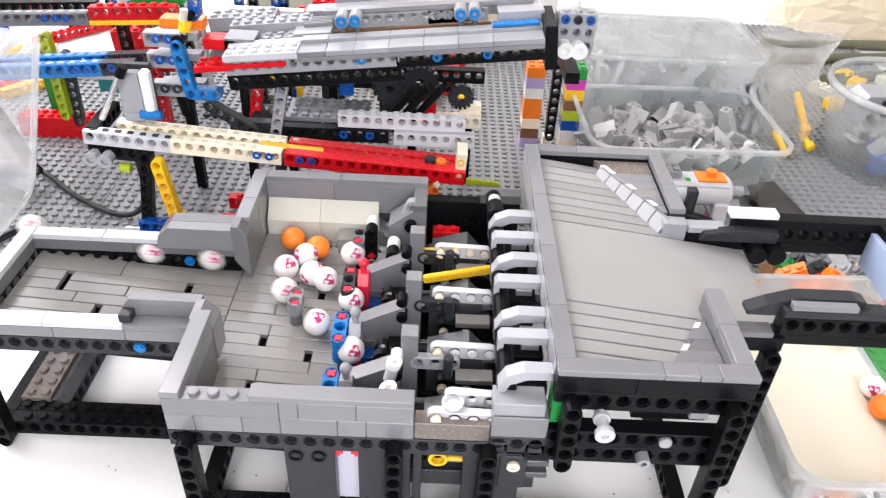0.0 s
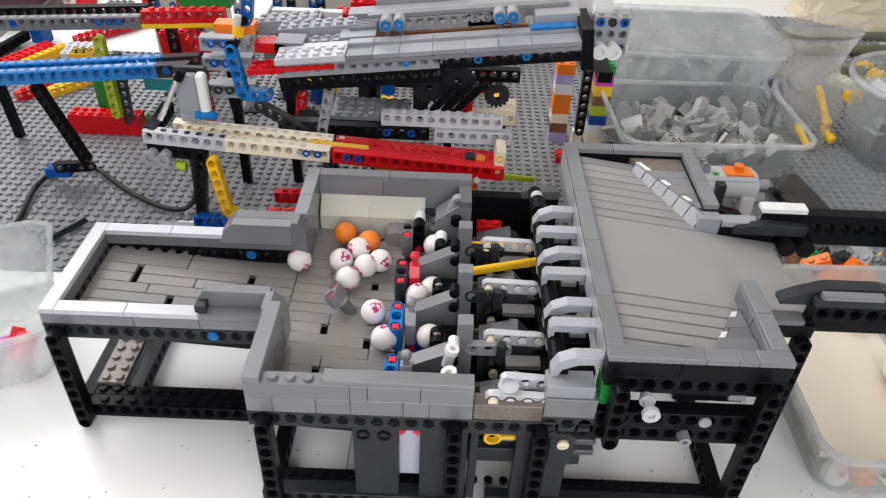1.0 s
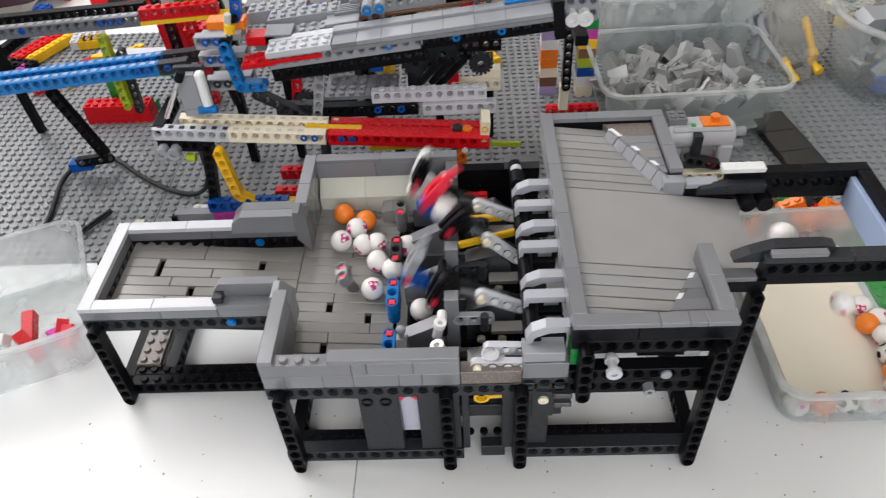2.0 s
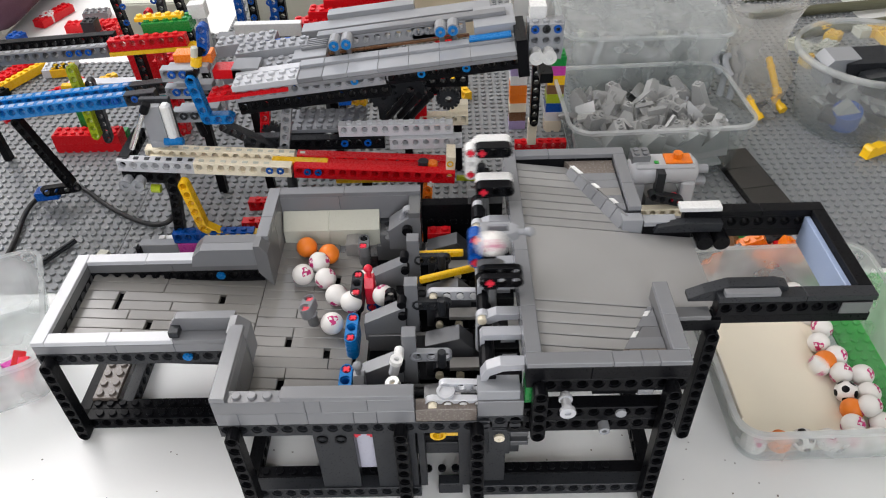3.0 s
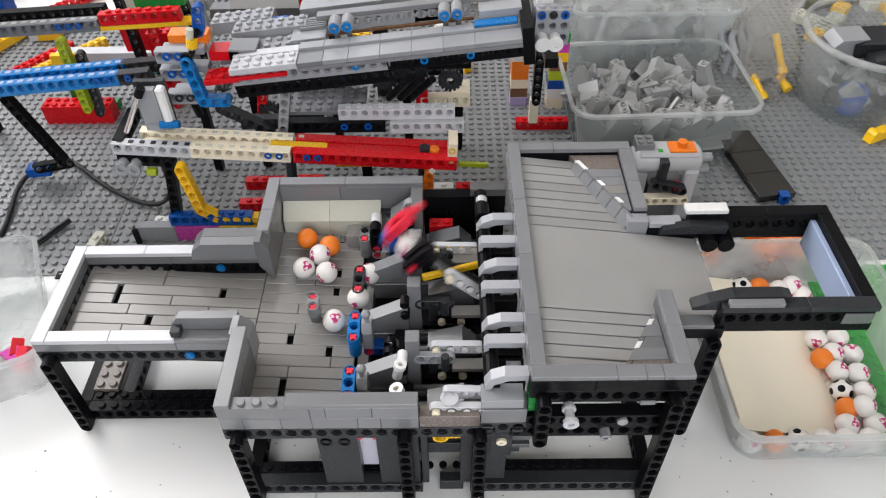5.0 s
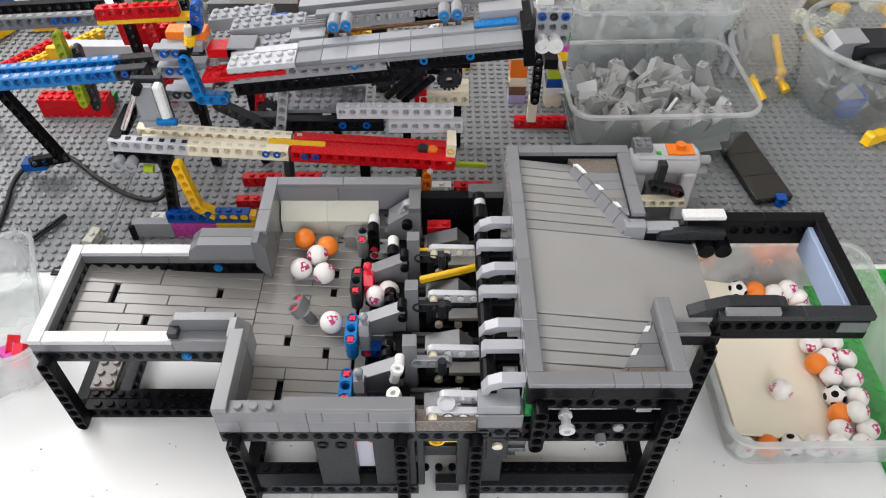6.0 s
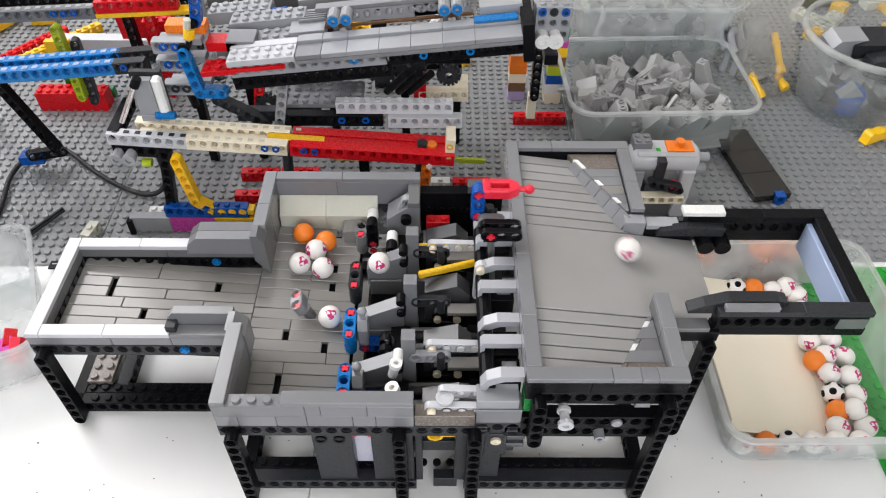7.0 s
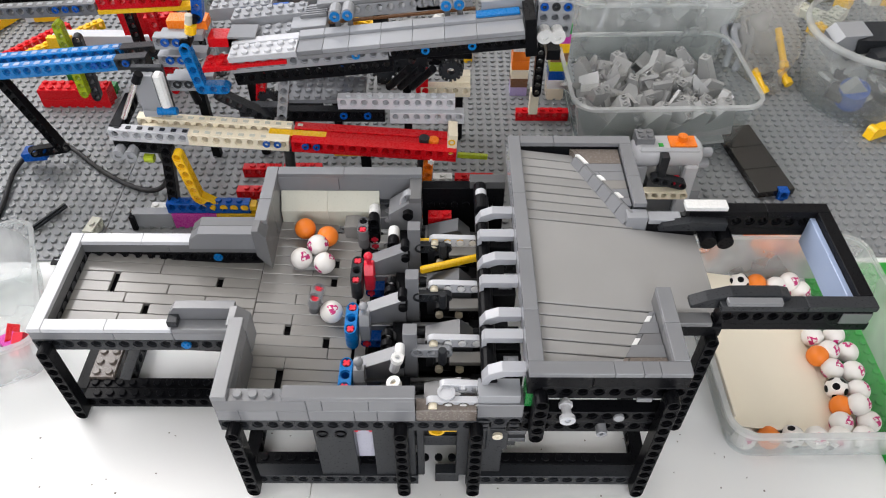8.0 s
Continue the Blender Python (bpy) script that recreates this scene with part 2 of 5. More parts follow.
def B(parent, name, x0, x1, y0, y1, z0, z1, mat, label="", gap=0.07, bev=0.3, **tags):
    """A plain block between the given bounds."""
    me = box_mesh(x1 - x0 - 2 * gap, y1 - y0 - 2 * gap, z1 - z0, mat, bev)
    return put(name, me, parent, mm((x0 + x1) / 2, (y0 + y1) / 2, (z0 + z1) / 2), label, **tags)


def course(parent, name, x0, x1, y0, y1, z0, z1, mat, cuts, axis="x"):
    """One course of bricks or tiles, cut at the given places."""
    a, b = (x0, x1) if axis == "x" else (y0, y1)
    marks = [a, *sorted(c for c in cuts if a < c < b), b]
    for s, e in zip(marks, marks[1:]):
        if axis == "x":
            B(parent, name, s, e, y0, y1, z0, z1, mat)
        else:
            B(parent, name, x0, x1, s, e, z0, z1, mat)


def beam(parent, name, x, y, z, n, mat, rz=0, h=9.6, studs=False, label="", ry=0, rx=0, **tags):
    """A holed beam with square ends, centred at x, y with its underside at z (when level)."""
    return put(name, holed(n, h, mat, False, studs, 1.0 if h > 9 else 0.0), parent, mm(x, y, z + h / 2, rx, ry, rz), label, **tags)


def arm(parent, name, m, n, mat, label="", depth=7.8, **tags):
    """A round-ended beam with n holes along its x, holes along its y."""
    return put(name, holed(n, 7.4, mat, True, depth=depth), parent, m, label, **tags)


def rod(parent, name, m, r, h, mat, label="", **tags):
    return put(name, rod_mesh(r, h, mat), parent, m, label, **tags)


def cross(parent, name, m, h, mat, label="", **tags):
    return put(name, cross_mesh(h, mat), parent, m, label, **tags)


def wedge(parent, name, profile, y0, y1, mat, label="", m=None, **tags):
    me = prism_mesh(tuple(profile), y1 - y0, mat)
    return put(name, me, parent, mm(0, (y0 + y1) / 2, 0) if m is None else m, label, **tags)


def brick(parent, name, x, y, z, nx, ny, h, mat, rz=0, label="", **tags):
    return put(name, brick_mesh(nx, ny, h, mat), parent, mm(x, y, z, 0, 0, rz), label, **tags)

# ---------------- room and table ----------------
def plain(name, x0, x1, y0, y1, z0, z1, mat, kind="structure", parent=None, bev=1.0, label="", category=""):
    return put(name, box_mesh(x1 - x0, y1 - y0, z1 - z0, mat, bev), parent, mm((x0 + x1) / 2, (y0 + y1) / 2, (z0 + z1) / 2), label, kind=kind, category=category)


plain("floor", -1100, 1600, -1600, 1600, -780, -720, CARPET)
plain("ceiling", -1100, 1600, -1600, 1600, 1950, 2010, WALL)


def wall_with_window(name, along, at, a0, a1, w0, w1, z0=300, z1=1600, sill=0):
    """A wall 100 thick with one window opening, in four blocks, and the frame in the opening."""
    root = put(name, None, None, None, kind="structure")
    for s, e, lo, hi in ((a0, w0, -720, 1950), (w1, a1, -720, 1950), (w0, w1, -720, z0), (w0, w1, z1, 1950)):
        if along == "x":
            B(root, "wall_block", s, e, at, at + 100, lo, hi, WALL, gap=0)
        else:
            B(root, "wall_block", at, at + 100, s, e, lo, hi, WALL, gap=0)
    mid = (w0 + w1) / 2
    bars = [(w0, w0 + 40, z0, z1), (w1 - 40, w1, z0, z1), (mid - 25, mid + 25, z0, z1), (w0 + 40, w1 - 40, z0, z0 + 40), (w0 + 40, w1 - 40, z1 - 40, z1)]
    for s, e, lo, hi in bars:
        if along == "x":
            B(root, "window_frame", s, e, at + 70, at + 98, lo, hi, WHT, gap=0.5)
        else:
            B(root, "window_frame", at + 2, at + 30, s, e, lo, hi, WHT, gap=0.5)
    return root


wall_with_window("wall_north", "x", 1500, -1100, 1600, -970, -150, 500, 1800)
wall_with_window("wall_west", "y", -1100, -1500, 1500, 100, 1300, 500, 1750)
# unseen wall; its window is assumed, for the added front fill
wall_with_window("wall_south", "x", -1600, -1100, 1600, -320, 920, 350, 1550)
plain("wall_east", 1500, 1600, -1500, 1500, -720, 1950, WALL)

table = thing("table", "white laminate worktop made of two butted boards", "table")
B(table, "board", -455, 16.0, -700, 1100, -25, 0, TABLE, gap=0, bev=0.6)
B(table, "board", 16.4, 1300, -700, 1100, -25, 0, TABLE, gap=0, bev=0.6)
for lx, ly in ((-400, -640), (1240, -640), (-400, 1040), (1240, 1040)):
    B(table, "leg", lx - 25, lx + 25, ly - 25, ly + 25, -720, -25, METAL, gap=0)


# ---------------- baseplates ----------------
def baseplate(x0, y0, nx, ny, mat, label, seg=10, top=1.6):
    root = thing("baseplate", label, "baseplate", mm(x0, y0, 0), group="studded baseplates")
    w, d = nx * 8, ny * 8
    put("sheet", raw(*block(0.15, w - 0.15, 0.15, d - 0.15, 0.02, top, 0.3), mat), root)
    one, fc = stud(0, 0, top, seg)
    verts, faces = [], []
    for i in range(nx):
        for j in range(ny):
            o = len(verts)
            verts += [(x + 8 * i + 4, y + 8 * j + 4, z) for x, y, z in one]
            faces += [tuple(q + o for q in t) for t in fc]
    put("studs", raw(verts, faces, mat), root, None, kind="stuff")
    return root


GREY_LABEL = "grey studded baseplate lying on the white table"
baseplate(-172, 178, 48, 48, PLATE, GREY_LABEL, 12)
baseplate(-172 - 272, 178, 34, 48, PLATE, GREY_LABEL, 8)
baseplate(213, 186, 48, 48, PLATE, GREY_LABEL, 12)
baseplate(213, 570, 48, 24, PLATE, GREY_LABEL, 6)
baseplate(-172, 562, 48, 24, PLATE, GREY_LABEL, 6)
baseplate(365, -68, 32, 31, BGRN, "bright green studded baseplate beside the catch box", 10)

# ---------------- the machine ----------------
machine = thing("ball_throwing_machine", "grey and black brick-built machine throwing small balls onto a platform", "toy machine")


def group(name, label=""):
    return put(name, None, machine, None, label)


# frames of upright and level beams
def post(x, y, n, z0=0.0, mat=BLK, name="post"):
    ob = arm(machine, name, mm(x, y, z0 + n * 4, 0, -90, 0), n, mat)
    return ob


for px in (-16, 72, 112):
    post(px, -4, 9)
post(208, -4, 13)
post(143, -4, 5, 64)
post(-134, 47, 9)
post(-134, 133, 9)
post(-16, 180, 9)
post(72, 180, 9)
post(208, 172, 13)
post(240, 40, 12)


def side_beams(x, z, n, y0, mat=BLK, name="cross_beam"):
    beam(machine, name, x, y0 + n * 4, z, n, mat, 90)


# lower ring, front to back
for bx, n in ((28, 13), (160, 13)):
    beam(machine, "base_beam", bx, 4, 0.1, n, DRK)
    B(machine, "base_plate", bx - n * 4, bx + n * 4, 8.2, 16, 0.1, 9.4, BLK)
for k in range(27):
    if not 9 < k < 13:
        put("stud", cached("looseblack", lambda: raw(*stud(0, 0, 0, 10), BLK)), machine, mm(-20 + 8 * k, 12, 9.4))
beam(machine, "base_beam", 28, 172, 0.1, 13, DRK)
beam(machine, "base_beam", 160, 172, 0.1, 13, DRK)
beam(machine, "base_beam", -82, 56, 0.1, 13, BLK, studs=True)
B(machine, "base_plate", -134, -30, 60.2, 68, 0.1, 9.4, BLK)
for k in range(13):
    put("stud", cached("looseblack", lambda: 0), machine, mm(-130 + 8 * k, 64, 9.4))
beam(machine, "base_beam", -84, 124, 0.1, 13, BLK)
side_beams(-138, 0.1, 8, 60, BLK)
side_beams(-20, 0.1, 20, 8, BLK)
side_beams(212, 0.1, 20, 8, BLK)
side_beams(-138, 62.2, 8, 60, BLK)
# grey plate of the side frame with studs, seen under the tray
rack = put("studded_plate", brick_mesh(2, 7, 3.2, UMB), machine, mm(-126, 94, 9.7, 0, 0, 0))
beam(machine, "cross_beam", -112, 94, 0.1, 7, DRK, 90)

# upper front rail below the hopper wall
beam(machine, "rail", 28, 4, 62.2, 13, DRK)
beam(machine, "rail", 100, 4, 62.2, 5, DRK)
beam(machine, "rail", -82, 56, 62.2, 15, DRK)
beam(machine, "rail", -82, 125, 62.2, 15, BLK)
beam(machine, "rail", 28, 172, 62.2, 13, DRK)
for bx, by in ((-54, 51.6), (-50, 120.6)):
    cross(machine, "pin", mm(bx, by, 68, 90, 0, 0), 2.0, AZU, "blue friction pin")
    put("pin_collar", tube_mesh(2.9, 1.9, 1.6, AZU), machine, mm(bx, by + 0.3, 68, 90, 0, 0), "blue friction pin")

# hopper walls: courses of bricks with tiles on top
hop = group("hopper_front_wall")
course(hop, "brick", -24, 80, 0, 8, 71.9, 81.5, MBG, (-12, 8, 24, 48, 60))
course(hop, "brick", -24, 80, 0, 8, 81.5, 91.0, MBG, (24, 32, 56))
course(hop, "tile", 12, 80, 0, 8, 91.0, 94.2, MBG, ())
for k in range(4):
    put("stud", cached("loosemid", lambda: raw(*stud(0, 0, 0, 14), MBG)), hop, mm(-11 + 8 * k, 4, 91.0))
hopl = group("hopper_left_wall")
course(hopl, "brick", -24, -16, 8, 48, 56, 81.5, DBG, (24,), "y")
course(hopl, "brick", -24, -16, 8, 48, 81.5, 91.0, MBG, (32,), "y")
course(hopl, "tile", -24, -16, 0, 52, 91.0, 94.2, MBG, (), "y")
course(hopl, "brick", -24, -16, 128, 172, 56, 91.0, DBG, (148,), "y")
course(hopl, "tile", -24, -16, 128, 180, 91.0, 94.2, MBG, (148,), "y")
hopb = group("hopper_back_wall")
course(hopb, "brick", -24, 80, 172, 180, 56, 91.0, MBG, (24,))
course(hopb, "tile", -16, 80, 172, 180, 91.0, 94.2, MBG, (28,))
ledge = group("sloped_ledge", "pale grey sloped bricks along the hopper's back")
for a, b in ((-15.5, 16), (16, 51)):
    wedge(ledge, "slope_brick", ((0, 0), (10, 0), (10, 24), (0, 14)), a, b, CRM, m=mm((a + b) / 2, 171.8, 56, 0, 0, 90) @ mm(-10.2, 0, 0))
B(ledge, "brick", 51, 63, 158, 172, 52, 68, DBG)
put("stud", cached("loosedark", lambda: raw(*stud(0, 0, 0, 12), DBG)), ledge, mm(57, 163, 68))
put("stud", cached("loosedark", lambda: 0), ledge, mm(57, 156, 66))
wedge(ledge, "corner_slope", ((0, 0), (22, 0), (22, 27), (14, 27), (0, 16)), 152, 168, MBG, m=mm(58, 160, 60))
B(ledge, "brick", 72, 80, 152, 172, 60, 91, DBG)

# tray walls
tray = group("tray_wall")
course(tray, "brick", -142, -24, 52, 60, 71.9, 78.4, MBG, (-94, -60))
course(tray, "brick", -142, -24, 121, 129, 71.9, 78.4, DBG, (-80,))
course(tray, "brick", -142, -134, 60, 121, 62, 78.4, DBG, (88,), "y")
course(tray, "tile", -134, -60, 52, 60, 78.4, 81.6, PALE, (-98,))
course(tray, "tile", -60, -28, 52, 60, 78.4, 81.6, MBG, ())
course(tray, "tile", -134, -60, 121, 129, 78.4, 81.6, PALE, (-96,))
course(tray, "tile", -60, -28, 121, 129, 78.4, 81.6, MBG, ())
course(tray, "tile", -142, -134, 52, 129, 78.4, 81.6, PALE, (), "y")
wedge(tray, "rounded_slope", ((-66, 78), (-24, 78), (-24, 91.4), (-58, 91.4), (-64, 86)), 126, 134, DBG)
wedge(tray, "rounded_slope", ((-66, 78), (-24, 78), (-24, 91.4), (-58, 91.4), (-64, 86)), 118.5, 126, MBG)
wedge(tray, "rounded_slope", ((-62, 80), (-24, 80), (-24, 91.3), (-58, 91.3), (-62, 86)), 60, 66, MBG)
wedge(tray, "corner_slope", ((-26, 78), (-15.5, 66), (-15.5, 86), (-22, 92), (-26, 91.4)), 48, 62, MBG)
wedge(tray, "corner_slope", ((-24, 72), (-15.8, 60), (-15.8, 88), (-20, 94.1), (-24, 94.1)), 118, 130, DBG)
B(tray, "brick", -62, -56, 54, 62, 78.5, 86, DRK)

# sloping floor of planks
SLOPE = 0.078
TILT_FLOOR = math.degrees(math.atan(SLOPE))


def floor_z(x):
    return 60.4 - SLOPE * (x + 16)


deck = group("sloping_floor", "floor of long dark grey tiles sloping down to the throwing arms")
rnd = random.Random(4)


def planks(x0, x1, y0, y1, seed):
    r = random.Random(seed)
    y, row = y0, 0
    while y < y1 - 2:
        cuts, x = [x0], x0 + r.choice((32, 48, 64, 24))
        while x < x1 - 12:
            cuts.append(x)
            x += r.choice((32, 48, 64))
        cuts.append(x1)
        for a, b in zip(cuts, cuts[1:]):
            b2 = b - (3.4 if b < x1 and r.random() < 0.55 else 0)
            me = box_mesh(b2 - a - 0.2, 7.75, 3.1, OLD, 0.35)
            put("floor_tile", me, deck, mm((a + b2) / 2, y + 4, floor_z((a + b2) / 2) - 1.7 + r.uniform(-0.12, 0.12), 0, TILT_FLOOR, r.uniform(-0.15, 0.15)))
        y += 8
        row += 1


planks(-133, -22, 60.5, 121, 3)
planks(-22, 40, 10, 158, 8)
put("under_floor", box_mesh(112, 62, 4, BLK), deck, mm(-79, 88, floor_z(-79) - 6.5, 0, TILT_FLOOR, 0))
put("under_floor", box_mesh(62, 150, 4, BLK), deck, mm(10, 84, floor_z(10) - 6.5, 0, TILT_FLOOR, 0))

# ---- lanes: markers, guides, columns ----
for k, (cy, mat, label) in enumerate(((30, AZU, "blue marker block with red axle ends"), (70, AZU, "blue marker block with red axle ends"), (108, DRK, "black marker block with red axle ends"))):
    mk = put("lane_marker", None, machine, None, label)
    for z in (63.4, 55.4):
        put("liftarm", holed(3, 7.4, mat, True, depth=7.8), mk, mm(40, cy, z + 3.4, 90, 0, 90))
    for dy in (-8, 8):
        cross(mk, "axle", mm(40, cy + dy, 64, 0, 0, 45), 13.4, CORAL, "red axle")
mk = put("lane_marker", None, machine, None, "grey marker block with one red axle end")
put("liftarm", holed(2, 7.4, DBG, True, depth=7.8), mk, mm(41, 148, 67, 90, 0, 90))
put("liftarm", holed(2, 7.4, DBG, True, depth=7.8), mk, mm(41, 148, 59, 90, 0, 90))
cross(mk, "axle", mm(41, 144, 64, 0, 0, 45), 13.6, CORAL, "red axle")
cross(mk, "axle", mm(41, 152, 64), 13.6, BLK)
wedge(machine, "guide_slope", ((28, 55), (40, 55), (40, 66), (34, 67), (28, 66)), 150, 162, OLD)

for k, cy in enumerate((44, 84, 124)):
    col = put("lane_guide", None, machine, None, "grey column with a wedge sloping down to the floor")
    B(col, "column", 72, 80, cy - 4, cy + 4, 46, 94.2, MBG)
    wedge(col, "wedge", ((46.5, 52), (72, 52), (72, 80), (47, 67), (46.5, 66)), cy - 8, cy + 1, MBG)
    B(col, "footing", 48, 80, cy - 6, cy + 8, 40, 52, DRK)
    for zz, m in ((84, BLK if k else WHT), (74, BLK)):
        rod(col, "connector", mm(70.5, cy - 7, zz, 90, 0, 0), 2.8, 7, m)
    if k == 0:
        rod(col, "pale_connector", mm(68.5, cy - 15, 82, 0, 12, 0), 2.8, 10, PALE)
        put("connector_rim", tube_mesh(3.5, 1.5, 3, WHT), col, mm(69.6, cy - 15, 87.5, 0, 12, 0))
    arm(col, "short_link", mm(88, cy - 3, 78, 0, 0, 0), 3, LBG if k == 0 else DRK, depth=4)
    rod(col, "link_pin", mm(94, cy - 8, 80, 0, 0, 0), 2.4, 12, DRK)
arm(machine, "white_link", mm(70, 158, 84, 0, -70, 0), 2, LBG, depth=5)
rod(machine, "pale_connector", mm(70, 13, 82, 0, -14, 0), 2.9, 11, TAN)
put("connector_rim", tube_mesh(3.8, 1.6, 3.4, WHT), machine, mm(68.6, 13, 88, 0, -14, 0))
rod(machine, "connector", mm(71, 152, 78, 90, 0, 0), 3.6, 8, BLK)

# floor of the mechanism
B(machine, "mechanism_base", 46, 136, 9, 167, 30, 40, DRK)
for cy in (24, 64, 104, 148):
    trough = put("trough", None, machine, None, "dark trough in which a throwing arm rests")
    B(trough, "side", 48, 110, cy + 10, cy + 13, 40, 58, DBG)
    B(trough, "bed", 48, 112, cy - 14, cy + 10, 40, 45, BLK)
    wedge(trough, "slope_block", ((84, 45), (112, 45), (112, 68), (104, 77), (84, 71)), cy - 11, cy + 1, DK2)
    wedge(trough, "slope_block", ((92, 45), (110, 45), (110, 56), (92, 60)), cy - 14, cy - 9, DBG)
    if cy > 30:
        arm(trough, "black_beam", mm(104, cy - 17, 58, 0, 12, 0), 4, BLK)
        for dx in (-6, 6):
            rod(trough, "tan_pin", mm(98 + dx, cy - 21.5, 58, 90, 0, 0), 2.4, 3, TAN)
        B(trough, "tile", 98, 116, cy - 22, cy - 14, 62, 65.2, OLD)
for cy, lean in ((120, -12), (128, 6)):
    put("yellow_beam", box_mesh(32 if lean > 0 else 58, 3.4, 5, YEL, 0.8), machine, mm(92 if lean > 0 else 108, cy - 2 if lean > 0 else 110, 78, 0, 0, 2 if lean > 0 else 17))
brick(machine, "red_brick", 92, 158, 62, 2, 1, 9.6, RED)
brick(machine, "white_plate", 94, 150, 58, 3, 2, 3.2, LBG)
B(machine, "black_back_wall", 80, 136, 172, 180, 40, 82, BLK)
for k in range(6):
    put("stud", cached("looseblack", lambda: 0), machine, mm(86 + 8 * k, 172, 68, 90, 0, 0))
B(machine, "grey_back_brick", 112, 136, 171.8, 180.2, 82, 88, DBG)
B(machine, "tail_tile", 80.2, 112, 0.2, 8, 72.2, 82, UMB)
B(machine, "cover_brick", 112.2, 136, 0, 12, 76, 88, MBG)
B(machine, "cover_brick", 112.2, 134, 1, 12, 88, 95, LBG)
B(machine, "green_brick", 136.2, 144, 2, 12, 84, 98, GRN, "small green brick")
rod(machine, "pulley", mm(96, 9, 84.5, 0, 0, 0), 4.2, 3, PALE)
put("pulley_rim", tube_mesh(4.8, 3.2, 1.2, PALE), machine, mm(96, 9, 86, 0, 0, 0))
arm(machine, "pale_link", mm(108, 14, 84, 0, 4, 0), 4, PALE, depth=4)

# arched slopes before the platform, carried on one long axle
rod(machine, "long_axle", mm(118, 84, 96, 90, 0, 0), 4.2, 150, BLK)
arch_me = prism_mesh(((114, 92), (116, 92), (118.5, 99), (126, 102.6), (136, 103), (136, 107), (124, 107.3), (117, 104), (114, 98)), 6.6, ARCH_LIT)
flat_me = prism_mesh(((114.5, 90), (116.5, 90), (116.8, 102.6), (136, 102.6), (136, 106.5), (116, 106.5), (114.5, 104)), 6.6, ARCH_LIT)
for y, me in ((125, arch_me), (106, flat_me), (87, arch_me), (70, flat_me), (46, arch_me), (32, flat_me), (11, arch_me)):
    put("arch", me, machine, mm(0, y, 0))
for y in (116, 78, 40, 22):
    B(machine, "arch_bed", 122, 136, y - 8, y + 8, 76, 92, BLK)
    brick(machine, "arch_plate", 130, y, 92, 1, 1, 3.2, LBG)
rod(machine, "white_cap", mm(118, 146, 100, 90, 0, 0), 3.6, 6, PALE)
rod(machine, "black_sleeve", mm(118, 137, 100, 90, 0, 0), 4.6, 12, BLK)

# ---- platform ----
plat = group("platform_wall")
beam(plat, "rail", 180, 4, 94.9, 9, BLK)
B(plat, "brick", 136.2, 144, 0.4, 8, 98.2, 104.5, BLK)
course(plat, "brick", 136, 216, 0, 8, 104.6, 113.4, BLK, (168,))
# left wall takes the same paler copy, for its brightly lit side
course(plat, "brick", 136, 144, 8, 186, 100, 113.4, ARCH_LIT, (56, 112), "y")
course(plat, "brick", 144, 216, 178, 186, 92, 113.4, BLK, (184,))
course(plat, "brick", 208, 216, 8, 56, 96, 113.4, DBG, (32,), "y")
course(plat, "brick", 208, 216, 121, 178, 96, 113.4, DRK, (140,), "y")
course(plat, "tile", 136, 216, 0, 8, 113.4, 116.6, MBG, (192, 200.5, 178))
course(plat, "tile", 136, 144, 8, 186, 113.4, 116.6, MBG, (40, 84, 130), "y")
course(plat, "tile", 144, 216, 178, 186, 113.4, 116.6, MBG, (166,))
course(plat, "tile", 208, 216, 8, 56, 113.4, 116.6, MBG, (32,), "y")
course(plat, "tile", 208, 216, 121, 178, 113.4, 116.6, MBG, (146,), "y")
PS = 0.135


def plat_z(x):
    return 113.0 - PS * (x - 144)


TILT_PLAT = math.degrees(math.atan(PS))
pf = group("platform_floor", "smooth grey platform sloping to the outlet")


def slab(name, x0, x1, y0, y1, mat, lift=0.0, rz=0.0):
    xm = (x0 + x1) / 2
    return put(name, box_mesh((x1 - x0 - 0.2) / math.cos(math.atan(PS)), y1 - y0 - 0.8, 3.0, mat, 0.3), pf, mm(xm, (y0 + y1) / 2, plat_z(xm) - 1.5 + lift, 0, TILT_PLAT, rz))


for y in range(8, 48, 8):
    slab("floor_tile", 144, 208, y, y + 8, PLATF, rnd.uniform(-0.1, 0.1))
slab("floor_panel", 144, 246, 48, 112, PLATF)
for k, y in enumerate(range(112, 176, 8)):
    slab("floor_tile", 144, 208 if y < 120 else 200, y, y + 8, PLATF, rnd.uniform(-0.1, 0.1))
# diagonal guide in the far corner and the triangle in the near corner
diag = group("diagonal_guide", "row of pale slope bricks that steers the balls")
a0, a1 = Vector((177, 168)), Vector((205, 116))
steps = 6
dirv = (a1 - a0) / steps
ang = math.degrees(math.atan2(dirv.y, dirv.x))
for k in range(steps):
    c = a0 + dirv * (k + 0.5)
    put("slope_brick", prism_mesh(((-5, 0), (3.2, 0), (3.2, 17), (1.6, 17), (-4.6, 8), (-5, 6)), dirv.length - 0.3, MBG), diag, mm(c.x, c.y, 95.5, 0, 0, ang + 90))


def flat_piece(parent, name, corners, z0, z1, mat):
    """A flat piece whose outline in the plan is given by its corners."""
    return put(name, prism_mesh(tuple((x, -y) for x, y in corners), z1 - z0, mat), parent, mm(0, 0, (z0 + z1) / 2, 90, 0, 0))


